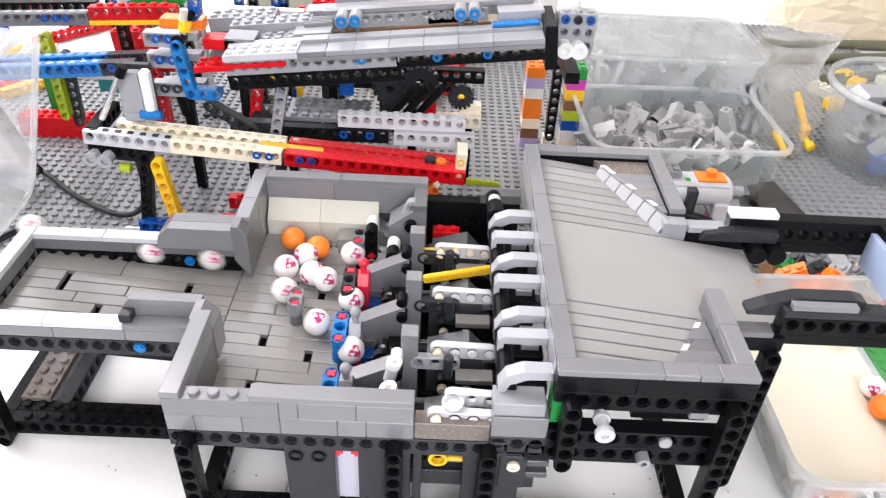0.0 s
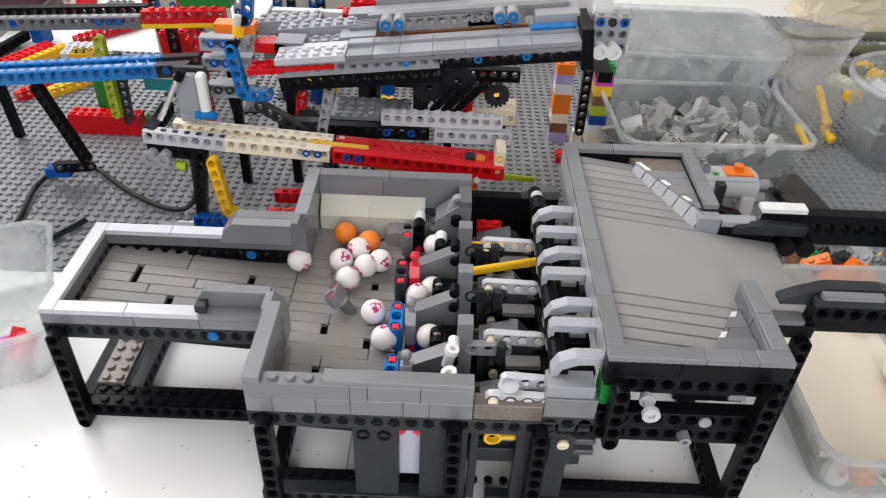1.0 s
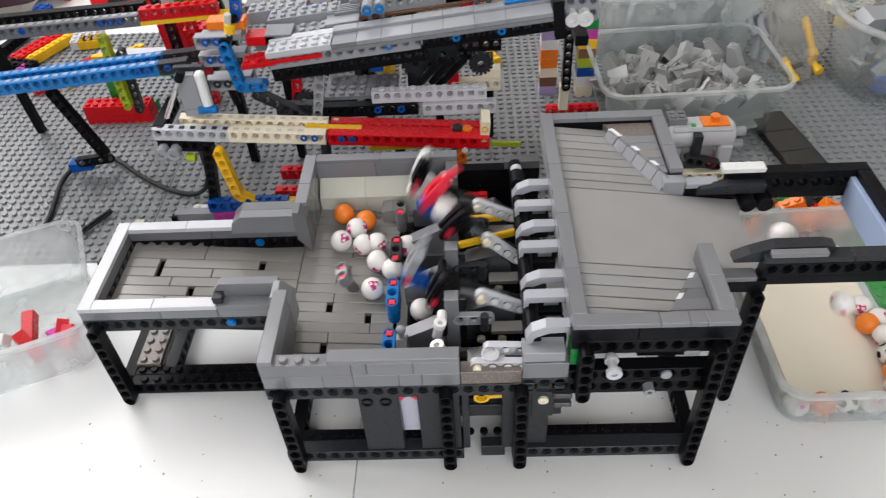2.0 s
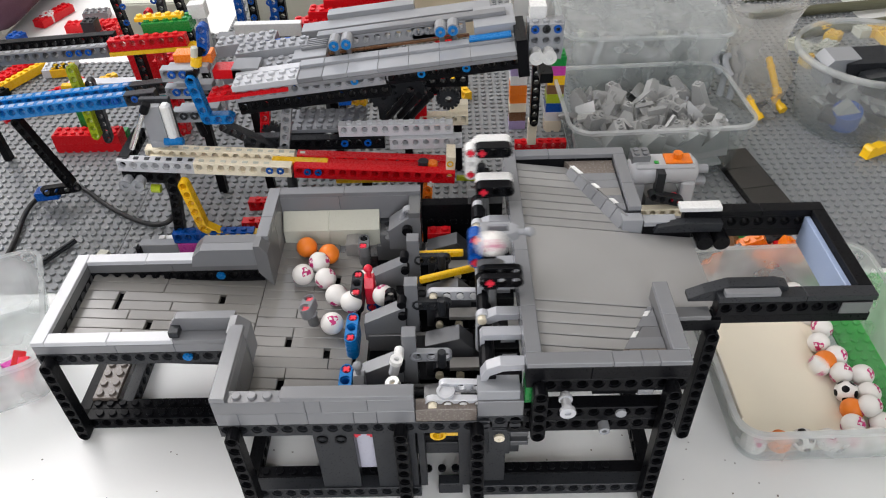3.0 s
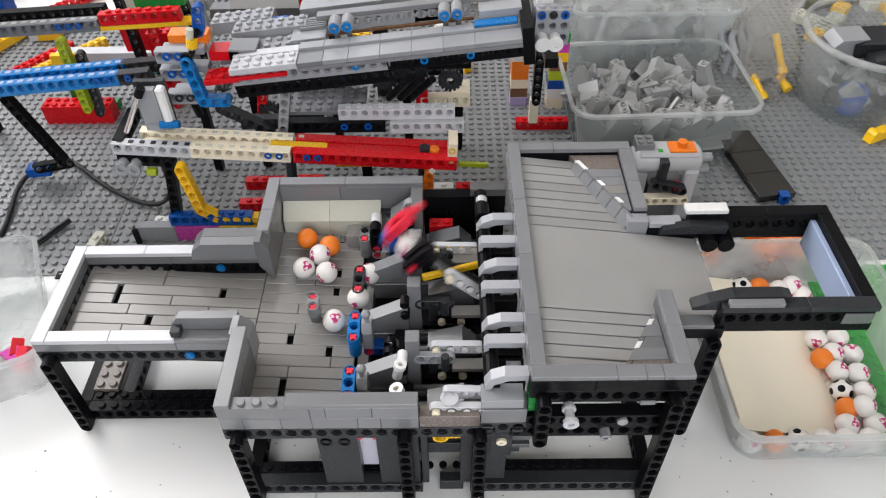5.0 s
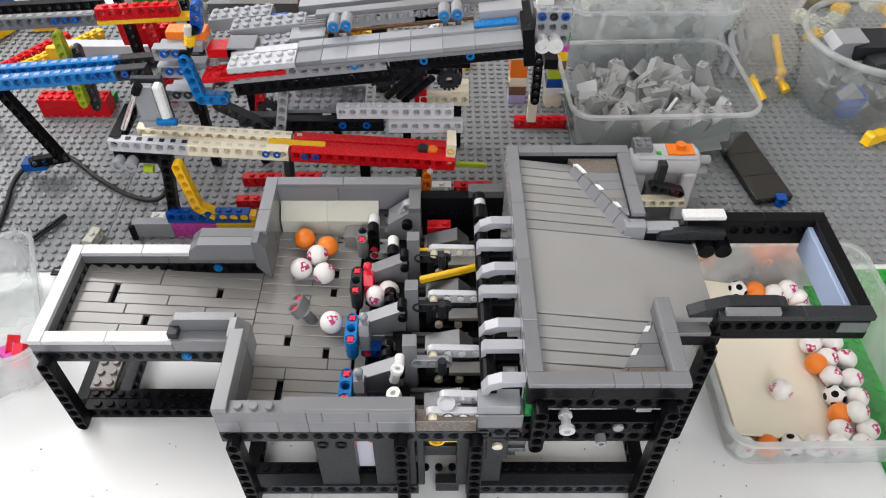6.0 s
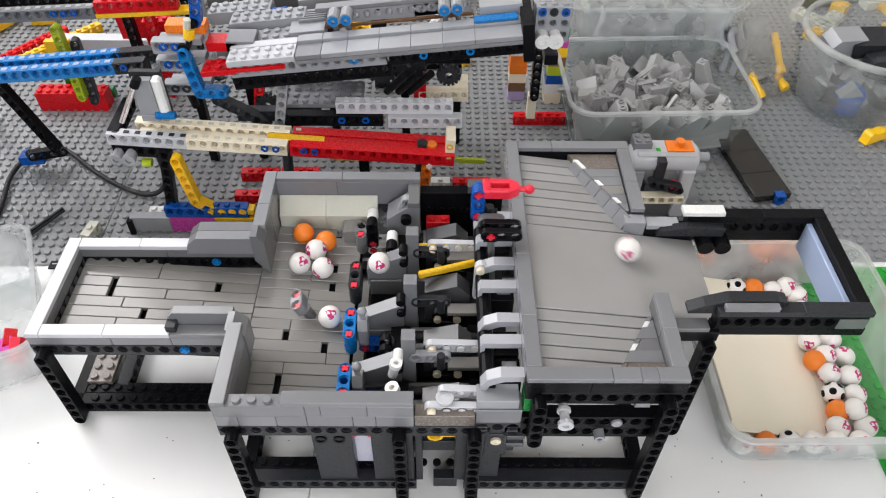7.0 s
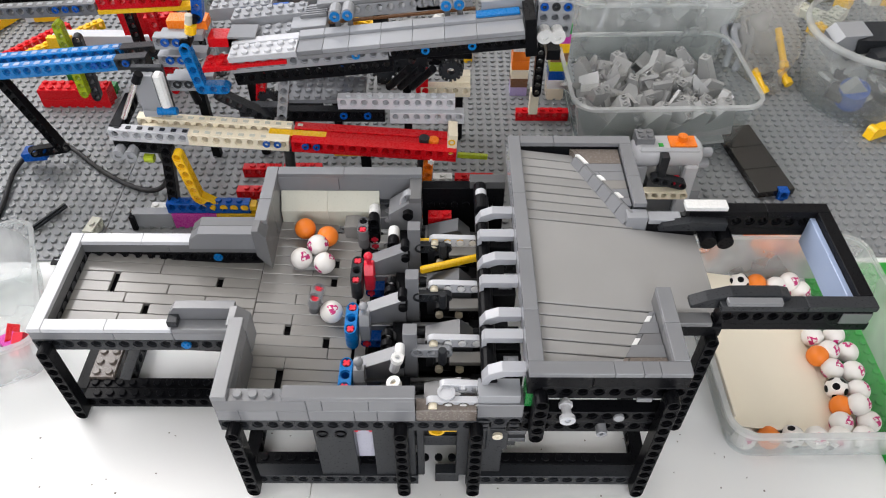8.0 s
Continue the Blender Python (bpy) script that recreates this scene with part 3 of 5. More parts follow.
def row_fill(parent, y0, y1, edge, x1, z0, z1, mat, white):
    """One row of tiles behind a slanting edge, begun by a narrow white one or none."""
    y0, y1, lead = y0 + 0.15, y1 - 0.15, 2.8 if white else 0
    if white:
        ym = y0 + 0.62 * (y1 - y0)
        flat_piece(parent, "white_tile", ((edge(y0), y0), (edge(y0) + lead, y0), (edge(ym) + lead, ym), (edge(ym), ym)), z0, z1 + 0.15, WHT)
        flat_piece(parent, "tile", ((edge(ym), ym + 0.1), (edge(ym) + lead, ym + 0.1), (edge(y1) + lead, y1), (edge(y1), y1)), z0, z1, mat)
    flat_piece(parent, "tile", ((edge(y0) + lead + 0.2, y0), (x1, y0), (x1, y1), (edge(y1) + lead + 0.2, y1)), z0, z1, mat)


def far_edge(y):
    return 181.6 + (168 - y) * 0.54


for y0, y1, mat, white in ((163, 177.5, UMB, True), (155, 163, MBG, False), (147, 155, MBG, True), (139, 147, OLD, False), (131, 139, MBG, True), (124, 131, MBG, False)):
    row_fill(diag, y0, y1, far_edge, 207.8, 104, 112.2, mat, white)
B(diag, "end_block", 203.5, 216, 113, 120.8, 92, 112.4, LBG)
near = group("corner_fill", "stepped grey tiles filling the near corner")


def near_edge(y):
    return 184 + (y - 12) * 0.6


for k, (y0, y1, mat) in enumerate(((8, 16, UMB), (16, 24, MBG), (24, 32, DBG), (32, 40, MBG), (40, 47.5, MBG))):
    row_fill(near, y0, y1, near_edge, 207.8, 96, 108.4 - 0.6 * k + 0.3 * (k % 2), mat, k % 2 == 0)

# below the platform front
under = group("front_frame", "black and grey beams below the platform")
beam(under, "rail", 176, 4, 72, 10, BLK)
beam(under, "rail", 172, 4, 62.2, 11, BLK)
beam(under, "rail", 124, 4, 66.2, 3, DRK)
B(under, "panel", 112, 127.8, 2, 8, 12, 62, DRK)
B(under, "panel", 118, 130, 1.2, 7.0, 40, 61.8, DRK)
for z in (46, 54):
    B(under, "panel_step", 130, 140, 2.5, 8, z, z + 3.5, DK2)
B(under, "inset", 172, 204, 8.2, 12, 82, 92, BLK)
rod(under, "white_pin", mm(156, -5, 93.5, 90, 0, 0), 2.5, 12, PALE, "pale pin standing out")
put("white_pin_rim", tube_mesh(4.0, 1.6, 2.4, PALE), under, mm(156, -11, 93.5, 90, 0, 0))
put("white_pin_rim", tube_mesh(3.6, 1.6, 1.6, PALE), under, mm(156, -3, 93.5, 90, 0, 0))
put("grey_pin", tube_mesh(2.9, 1.3, 8, LBG), under, mm(178, -1, 68, 90, 0, 0))
rod(under, "grey_stud", mm(186, -0.5, 77.5, 90, 0, 0), 2.9, 2, LBG)
put("tan_pin", tube_mesh(2.9, 1.2, 1.6, TAN), under, mm(124, 0.6, 56, 90, 0, 0))
B(under, "tan_brick", 122, 126, -0.3, 1.0, 55.4, 56.6, TAN)
B(under, "red_tile", 192, 200, -1, 3, 93, 96, MBG)

# below the hopper front: grey panels with a gap, pins and a yellow ring
low = group("lower_front", "grey panels between the front posts")
B(low, "panel", 24, 46, 1, 8, 9.6, 62, DRK)
B(low, "panel", 56, 79, 1, 8, 9.6, 62, DRK)
B(low, "pale_back", 44, 58, 8.4, 10, 18, 56, LVW)
for x, z in ((29, 57), (39, 57)):
    put("hole_rim", tube_mesh(3.3, 2.2, 1.4, BLK), low, mm(x, 0.9, z, 90, 0, 0))
for x in (47, 55):
    cross(low, "axle", mm(x, 5, 57, 90, 0, 0), 3, CORAL, "red axle")
B(low, "panel", 80, 84, 1, 8, 9.6, 62, DRK)
B(low, "panel", 102, 112, 1, 8, 9.6, 62, DRK)
B(low, "foot_block", 90, 104, 1.5, 8, 0.2, 10, DRK)
put("yellow_ring", tube_mesh(4.4, 3.0, 3.4, YEL), low, mm(91, 6.5, 53, 90, 0, 0), "yellow ring clip")
B(low, "yellow_stem", 95.2, 103, 5.2, 7.8, 51.8, 54, YEL)
B(low, "back_beam", -16, 208, 160, 168, 30, 40, DRK)
beam(machine, "strut", 32, 20, 50, 3, DRK, 0)

# ---- outlet ----
out = group("outlet_frame", "black frame of beams and tiles at the outlet with a pale blue end panel")
for y in (42, 114):
    beam(out, "rail", 281, y + 4, 103, 10, BLK)
    course(out, "tile", 240, 323, y, y + 8, 112.6, 116.6, BLK if y > 50 else DRK, (286,))
course(out, "tile", 315, 323, 50, 114, 112.6, 116.6, BLK, (), "y")
course(out, "brick", 315.4, 323, 50, 114, 92, 112.6, BLK, (), "y")
B(out, "end_panel", 311.8, 315.2, 50, 114, 92, 112, SKYP, "pale blue end panel")
B(out, "plate", 240, 323, 114.2, 121.8, 97, 103, BLK)
B(out, "plate", 240, 323, 42.2, 49.8, 97, 103, BLK)
B(out, "grey_tile", 243, 272, 42.1, 46.5, 116.6, 119.6, MBG)
wedge(out, "curved_slope", ((226, 110), (277, 110), (277, 119), (272, 120.4), (246, 120.4), (234, 116), (226, 112)), 46.6, 54, DRK)
wedge(out, "curved_slope", ((222, 106), (262, 106), (262, 112), (240, 113), (224, 110)), 108.4, 114, DRK)
B(out, "white_tile", 237, 262, 114, 121.6, 116.8, 119.8, WHT)
B(out, "bracket", 216, 246, 112.2, 120, 98, 108, BLK)
B(out, "bracket", 216, 244, 40, 48, 94, 102, BLK)
B(out, "grey_bracket", 216, 238, 40, 48, 102, 105, DBG)
B(out, "grey_tile", 216.2, 236, 112, 120, 108, 111.4, LBG)
B(out, "grey_block", 305, 321, 41, 42.1, 104, 112, DBG)
rod(out, "joint", mm(252, 108, 101, 90, 0, 0), 5, 10, BLK)
rod(out, "joint", mm(262, 108, 101, 90, 0, 0), 5, 10, BLK)

# ---- motor beside the platform ----
mot = thing("motor", "light grey toy motor with an orange switch on a frame", "toy motor", mm(44, 109, -48.6) @ Matrix.Scale(0.93, 4))
cap = []
for x in (210, 213, 263, 266):
    ins = 3 if x in (210, 266) else 0
    cap.append([(x, 146 + 13 * math.cos(a) * (1 - ins / 13), 112 + 11 * math.sin(a) * (1 - ins / 13)) for a in [2 * math.pi * i / 20 for i in range(20)]])
put("housing", raw(*loft(cap, True, True), PALE, smooth=True), mot)
B(mot, "housing_top", 213, 264, 136, 156, 112, 122.6, PALE, bev=2.0)
B(mot, "end_frame", 252, 264, 131, 138, 56, 108, PALE, bev=1.5)
B(mot, "end_frame", 260, 268, 152, 160, 56, 106, LBG)
B(mot, "end_frame", 256, 266, 138, 160, 92, 106, PALE)
B(mot, "end_frame", 212, 222, 132, 160, 56, 106, LBG)
# green spot drawn as a plain flat tile; it gives no light
B(mot, "green_light", 229, 233, 139, 143, 122.7, 123.6, BGRN, "small green tile")
B(mot, "orange_switch_plate", 238, 260, 138, 152, 122.7, 124.4, ORA, "orange switch plate")
rod(mot, "orange_switch", mm(249, 146, 126), 4, 6, ORA, "orange switch knob")
B(mot, "connector", 211, 226, 142, 156, 118, 128, MBG)
for x in (215, 222):
    for y in (146, 152):
        put("stud", cached("loosemid", lambda: 0), mot, mm(x, y, 128))
for z in (112, 100):
    rod(mot, "axle_end", mm(270, 146, z, 0, 90, 0), 4, 12, LBG)
B(mot, "black_strap", 230, 237, 128, 136, 100, 120, DRK)
arm(mot, "inner_beam", mm(240, 128, 96, 0, 16, 0), 4, DRK)
rod(mot, "red_pin", mm(248, 130, 94, 90, 0, 0), 3.4, 8, CORAL, "red pin")
B(mot, "inner_block", 226, 256, 136, 158, 70, 90, DBG)
arm(mot, "yellow_beam", mm(238, 126, 84, 0, 0, 0), 5, TAN)
B(mot, "support", 222, 258, 136, 156, 54.8, 70, DBG)
beam(mot, "grey_beam", 268, 150, 70, 4, LBG, 90)
brick(mot, "grey_plate", 272, 148, 66, 1, 3, 3.2, LBG)

# ---- throwing arms: built at rest, turning about the axle at PIVOT ----
PIVOT = (125.5, 62.0)


def throwing_arm(cy, style, label):
    """One arm; its origin is on the pivot axle and it lies along minus x."""
    root = put("throwing_arm", None, machine, mm(PIVOT[0], cy, PIVOT[1]), label)
    def at(x, y, z, *turn):
        return mm(x - PIVOT[0], y, z - PIVOT[1], *turn)
    rod(root, "shaft", at(90, 4, 57, 0, 90, 0), 2.6, 62, DRK)
    rod(root, "shaft", at(96, -5, 60, 0, 86, 0), 2.2, 46, DBG)
    rod(root, "hub", at(121, 0, 60, 90, 0, 0), 5, 14, BLK)
    B(root, "joint", 64 - PIVOT[0], 76 - PIVOT[0], -9, 8, 54 - PIVOT[1], 62 - PIVOT[1], BLK)
    side = {"red": BLU, "grey": BLU, "pair": WHT}[style]
    arm(root, "cradle_beam", at(56, 4, 50, 0, 0, 0), 3, side)
    for dx in (-8, 8):
        cross(root, "axle", at(56 + dx, 0.3, 50, 90, 0, 0), 1.6, CORAL, "red axle")
    if style == "pair":
        for y in (12, -9):
            arm(root, "finger", at(48 if y > 0 else 62, y, 64, 0, -90, 0), 3, WHT)
            arm(root, "finger", at(48 if y > 0 else 62, y - 8.1, 64, 0, -90, 0), 3, BLK)
            cross(root, "axle", at(48 if y > 0 else 62, y - 12.3, 57, 90, 0, 0), 1.2, CORAL, "red axle")
        arm(root, "cradle_beam", at(55, 12, 53, 0, 0, 0), 2, WHT)
        return root
    main = CORAL if style == "red" else LBG
    fork = put("fork", None, root, at(47.5, 6, 54), "red fork with a ball tip" if style == "red" else "light grey fork with a ball tip")
    for y in (-4.0, 4.0):
        B(fork, "tine", -3.2, 3.2, y - 1.9, y + 1.9, 0, 14, main, bev=0.8)
    B(fork, "bridge", -3.2, 3.2, -6, 6, -1.5, 3, main, bev=0.8)
    put("crown", prism_mesh(((-6, 13.5), (6, 13.5), (2.2, 19), (-2.2, 19)), 6.2, main), fork, mm(0, 0, 0, 0, 0, 90))
    rod(fork, "neck", mm(0, 0, 21), 1.7, 6, main)
    put("ball_tip", cached(("tip", main.name), lambda: raw(*ball_shape(2.9, 10, 12), main, smooth=True)), fork, mm(0, 0, 25))
    arm(root, "finger", at(63, -4, 58, 0, -90, 0), 2, DBG, depth=5)
    arm(root, "finger", at(62, -9, 63, 0, -90, 0), 3, BLK, depth=4)
    arm(root, "finger", at(62, -16, 63, 0, -90, 0), 3, BLK, depth=4)
    cross(root, "axle", at(62, -18.2, 57, 90, 0, 0), 1.2, CORAL, "red axle")
    return root


def ball_shape(r, rings=10, n=16):
    loops = []
    for i in range(rings + 1):
        a = -math.pi / 2 + math.pi * i / rings
        q = max(r * math.cos(a), 0.01)
        loops.append(ring(0, 0, r * math.sin(a), q, n))
    return loft(loops, True, True)


ARMS = {
    1: throwing_arm(148, "pair", "throwing arm with two white and black fingers"),
    2: throwing_arm(106, "red", "throwing arm with a bright red fork and blue cradle"),
    3: throwing_arm(66, "grey", "throwing arm with a light grey fork and blue cradle"),
    4: throwing_arm(27, "grey", "throwing arm with a light grey fork and blue cradle"),
}


def crank(cy):
    root = put("crank_link", None, machine, mm(114, cy, 78), "light grey four-hole link on a tan pin")
    arm(root, "link", mm(-13, 0, 3, 0, 2, 0), 4, PALE, depth=4)
    rod(root, "tan_pin", mm(-25, -3, 3, 90, 0, 0), 2.5, 3.6, TAN, "tan pin")
    for k in range(3):
        rod(root, "stub", mm(-17 + 8 * k, -2.2, 3, 90, 0, 0), 2.2, 1.2, WHT)
    return root


CRANKS = {1: crank(124), 2: crank(86), 3: crank(46), 4: crank(6)}

# agitator that rocks in the middle of the hopper floor
agitator = put("agitator", None, machine, mm(14, 86, 56), "rocking grey agitator with red axle ends")
arm(agitator, "block", mm(0, 0, 16, 90, 0, 90), 2, MBG)
rod(agitator, "stem", mm(0, 0, 7), 3.4, 14, DBG)
put("stem_rim", tube_mesh(4.2, 3, 2, LBG), agitator, mm(0, 0, 11))
for y in (-4, 4):
    cross(agitator, "axle", mm(0, y, 16, 0, 0, 45), 5.0, CORAL, "red axle")
B(machine, "clear_plate", -2, 12, 118, 128, floor_z(5) - 0.2, floor_z(5) + 3, RIMC, "small clear plate")


# ---------------- balls ----------------
def ball_mesh(kind):
    def make():
        me = raw(*ball_shape(7.0, 14, 24), {"o": BALLO}.get(kind, BALLW), smooth=True)
        return me
    return cached(("ball", kind), make)


def patch_mesh(axis, spread, mat, r=7.06, ragged=True):
    """A printed patch that hugs a ball's skin."""
    def make():
        ax = Vector(axis).normalized()
        u = ax.orthogonal().normalized()
        w = ax.cross(u)
        verts, n = [tuple(ax * r)], 14
        for q in (0.5, 1.0):
            for i in range(n):
                a = 2 * math.pi * i / n
                s = radians(spread) * q * (1 + (0.26 * math.sin(3 * a) + 0.1 * math.sin(7 * a + 1) if ragged else 0))
                d = ax * math.cos(s) + (u * math.cos(a) + w * math.sin(a)) * math.sin(s)
                verts.append(tuple(d * r))
        faces = [(0, 1 + i, 1 + (i + 1) % n) for i in range(n)]
        faces += [(1 + i, 1 + n + i, 1 + n + (i + 1) % n, 1 + (i + 1) % n) for i in range(n)]
        return raw(verts, faces, mat, smooth=True)
    return cached(("patch", axis, spread, mat.name), make)


PRINT_A = ((0.2, -0.6, 0.75), (-0.75, 0.2, -0.6), (0.6, 0.7, -0.3))
FOOT = [(0, 0, 1), (0.89, 0, 0.45), (0.28, 0.85, 0.45), (-0.72, 0.53, 0.45), (-0.72, -0.53, 0.45), (0.28, -0.85, 0.45)]
FOOT += [(-x, -y, -z) for x, y, z in FOOT]
BALL_N = [0]


def ball(x, y, z, kind="w"):
    label = {"o": "small plain orange ball", "w": "small white ball with magenta printed patches", "f": "small white ball with black spots like a football"}[kind]
    root = thing("ball", label, "ball", None, group="small plastic balls")
    BALL_N[0] += 1
    r = random.Random(BALL_N[0] * 7 + 1)
    root.matrix_basis = mm(x, y, z, r.uniform(-35, 35), r.uniform(-35, 35), r.uniform(-60, 60))
    put("shell", ball_mesh(kind), root)
    if kind == "w":
        for a in PRINT_A:
            put("print", patch_mesh(a, 25, MAG), root)
            b1, b2 = Vector(a) + Vector((0.12, 0.1, 0.16)), Vector(a) + Vector((-0.2, -0.06, -0.12))
            put("print", patch_mesh(tuple(b1), 9, BALLW, 7.09), root)
            put("print", patch_mesh(tuple(b2), 8, BALLW, 7.09), root)
    if kind == "f":
        for a in FOOT:
            put("spot", patch_mesh(a, 19, BLK, 7.06, False), root)
    return root


def rest_z(x):
    return floor_z(x) + 7.1


for bx, by, kind in ((2, 149, "o"), (17.5, 143, "o"), (12, 134.5, "w"), (3, 122, "w"), (18, 119, "w"), (26.5, 79.5, "w")):
    ball(bx, by, rest_z(bx), kind)

# balls that roll, are thrown or drop: seconds, x, y, z
MOVING = []


def mover(kind, rows):
    ob = ball(rows[0][1], rows[0][2], rows[0][3], kind)
    MOVING.append((ob, rows))
    return ob


def fl(t, x, y):
    return (t, x, y, rest_z(x))


# thrown by the first and third arms at the start
mover("w", [fl(0, 38, 141), fl(0.5, 52, 141), (1.0, 58, 144, 63), (1.1, 57, 144, 66), (1.2, 74, 146, 108), (1.3, 92, 147, 132), (1.4, 122, 148, 138),
            (1.5, 150, 146, 126), (1.6, 183, 113, 115), (1.7, 193, 92, 114), (1.8, 208, 81, 112), (1.9, 233, 72, 108), (2.0, 262, 74, 104), (2.2, 300, 78, 60), (2.4, 330, 90, 20), (2.7, 354, 116, 10), (8, 354, 118, 10)])
mover("w", [fl(0, 46, 62), (0.5, 52, 62, 62), (1.0, 58, 64, 62), (1.1, 57, 64, 66), (1.2, 75, 64, 108), (1.3, 93, 64, 132), (1.4, 125, 64, 138),
            (1.5, 158, 62, 118), (1.6, 202, 58, 113), (1.7, 236, 56, 108), (1.8, 268, 58, 100), (2.0, 310, 70, 50), (2.2, 330, 60, 14), (2.6, 350, 128, 10), (8, 350, 130, 10)])
# thrown by the red arm, then by the third arm again
mover("w", [fl(0, 42, 100), fl(0.5, 46, 102), (1.0, 58, 104, 62), (1.9, 58, 104, 63), (2.0, 72, 106, 104), (2.1, 106, 106, 138), (2.2, 136, 106, 136),
            (2.35, 186, 100, 115), (2.6, 240, 74, 106), (2.75, 285, 74, 80), (2.9, 320, 74, 20), (3.2, 362, 104, 10), (8, 362, 104, 10)])
mover("w", [fl(0, 6, 102), fl(0.5, 36, 84), fl(1.0, 34, 60), fl(1.5, 56, 62), (2.2, 57, 64, 61), (2.75, 57, 64, 64), (2.9, 84, 64, 124), (3.0, 122, 64, 139),
            (3.1, 160, 66, 120), (3.3, 216, 77, 112), (3.4, 243, 62, 107), (3.5, 278, 52, 40), (3.6, 300, 50, 24), (3.8, 338, 52, 11), (4.1, 366, 90, 10), (8, 366, 90, 10)])
# second and third balls of the red arm
mover("w", [fl(0, 26, 115), fl(0.5, 28, 124), fl(1.0, 26, 125), fl(1.9, 26, 123), fl(2.2, 30, 112), (2.9, 56, 104, 63), (3.4, 57, 104, 65), (3.5, 72, 106, 102), (3.6, 96, 106, 132), (3.7, 122, 106, 139),
            (3.8, 156, 104, 122), (3.9, 192, 101, 115), (4.0, 198, 92, 114), (4.1, 208, 92, 112), (4.2, 227, 94, 109), (4.4, 262, 80, 100), (4.6, 300, 76, 40), (4.8, 350, 142, 10), (8, 352, 144, 10)])
mover("w", [fl(0, -38, 123), fl(0.5, 38, 118), fl(1.0, 50, 97), fl(1.5, 40, 99), fl(2.0, 38, 97), fl(3.5, 36, 99), fl(3.9, 38, 99), (4.5, 56, 104, 63), (4.9, 57, 104, 65), (5.0, 72, 106, 102), (5.1, 98, 106, 133), (5.2, 122, 106, 139),
            (5.3, 141, 110, 124), (5.4, 187, 105, 115), (5.5, 209, 82, 112), (5.6, 233, 66, 108), (5.75, 275, 66, 85), (5.95, 305, 60, 24), (6.1, 318, 60, 18), (6.5, 364, 120, 10), (8, 366, 121, 10)])
# fourth ball of the red arm, and the one that waits behind it
mover("w", [fl(0, -71, 124), fl(0.5, -10, 120), fl(1.0, -21, 118), fl(1.2, 10, 112), fl(1.5, 44, 120), fl(2.0, 46, 119), fl(3.5, 45, 120), fl(5.5, 46, 118), (5.8, 56, 108, 64), (6.0, 60, 106, 62), (6.3, 58, 105, 64), (6.4, 60, 105, 74), (6.5, 74, 106, 105), (6.6, 98, 106, 132), (6.7, 124, 106, 139),
            (6.8, 151, 112, 122), (6.9, 190, 104, 115), (7.0, 201, 91, 113), (7.1, 219, 78, 111), (7.2, 241, 66, 107), (7.35, 280, 66, 80), (7.5, 315, 60, 20), (7.8, 358, 20, 10), (8, 370, 22, 10)])
mover("w", [fl(0, -141, 134), fl(0.5, -60, 126), fl(1.0, 9, 106), fl(1.5, 26, 104), fl(2.0, 28, 104), fl(3.5, 26, 104), fl(4.8, 34, 100), fl(5.5, 54, 96), fl(6.1, 52, 104), (6.5, 49, 112, 67), (6.8, 55, 117, 72), (7.15, 55, 117, 72), (7.3, 56, 108, 58), (7.45, 70, 104, 50), (8, 70, 104, 50)])

# ---------------- catch box ----------------
def rounded(w, d, r, z, n=6, x=0.0, y=0.0):
    pts = []
    for cx, cy, a0 in ((w / 2 - r, d / 2 - r, 0), (-w / 2 + r, d / 2 - r, 90), (-w / 2 + r, -d / 2 + r, 180), (w / 2 - r, -d / 2 + r, 270)):
        for i in range(n + 1):
            a = radians(a0 + 90 * i / n)
            pts.append((x + cx + r * math.cos(a), y + cy + r * math.sin(a), z))
    return pts


def food_box(label, w, d, h, r, taper, m, body=CLEAR, name="food_box", category="plastic box", base=None):
    """A thin-walled clear box that widens to a turned-out rim."""
    root = thing(name, label, category, m, group="clear plastic boxes")
    t = taper
    loops = [rounded(w - 2 * t - 6, d - 2 * t - 6, r, 0.3), rounded(w - 2 * t, d - 2 * t, r, 3), rounded(w - t, d - t, r, h * 0.5), rounded(w, d, r, h),
             rounded(w - 1.6, d - 1.6, r, h), rounded(w - t - 1.6, d - t - 1.6, r, h * 0.5), rounded(w - 2 * t - 1.6, d - 2 * t - 1.6, r, 4), rounded(w - 2 * t - 8, d - 2 * t - 8, r, 1.5)]
    if base:
        put("body", raw(*loft(loops[1:7], False, False), body, smooth=False), root)
        foot = [rounded(w - 2 * t - 1.8, d - 2 * t - 1.8, r, z) for z in (2.2, 3.2)]
        put("floor", raw(*loft(foot, True, True), base, smooth=False), root)
    else:
        put("body", raw(*loft(loops, True, True), body, smooth=False), root)
    rim = [rounded(w, d, r, h - 3), rounded(w + 4, d + 4, r + 2, h - 2), rounded(w + 4, d + 4, r + 2, h + 0.5), rounded(w - 1.8, d - 1.8, r, h + 1.2), rounded(w - 1.8, d - 1.8, r, h - 1)]
    put("rim", raw(*loft(rim, False, False), RIMC), root)
    return root


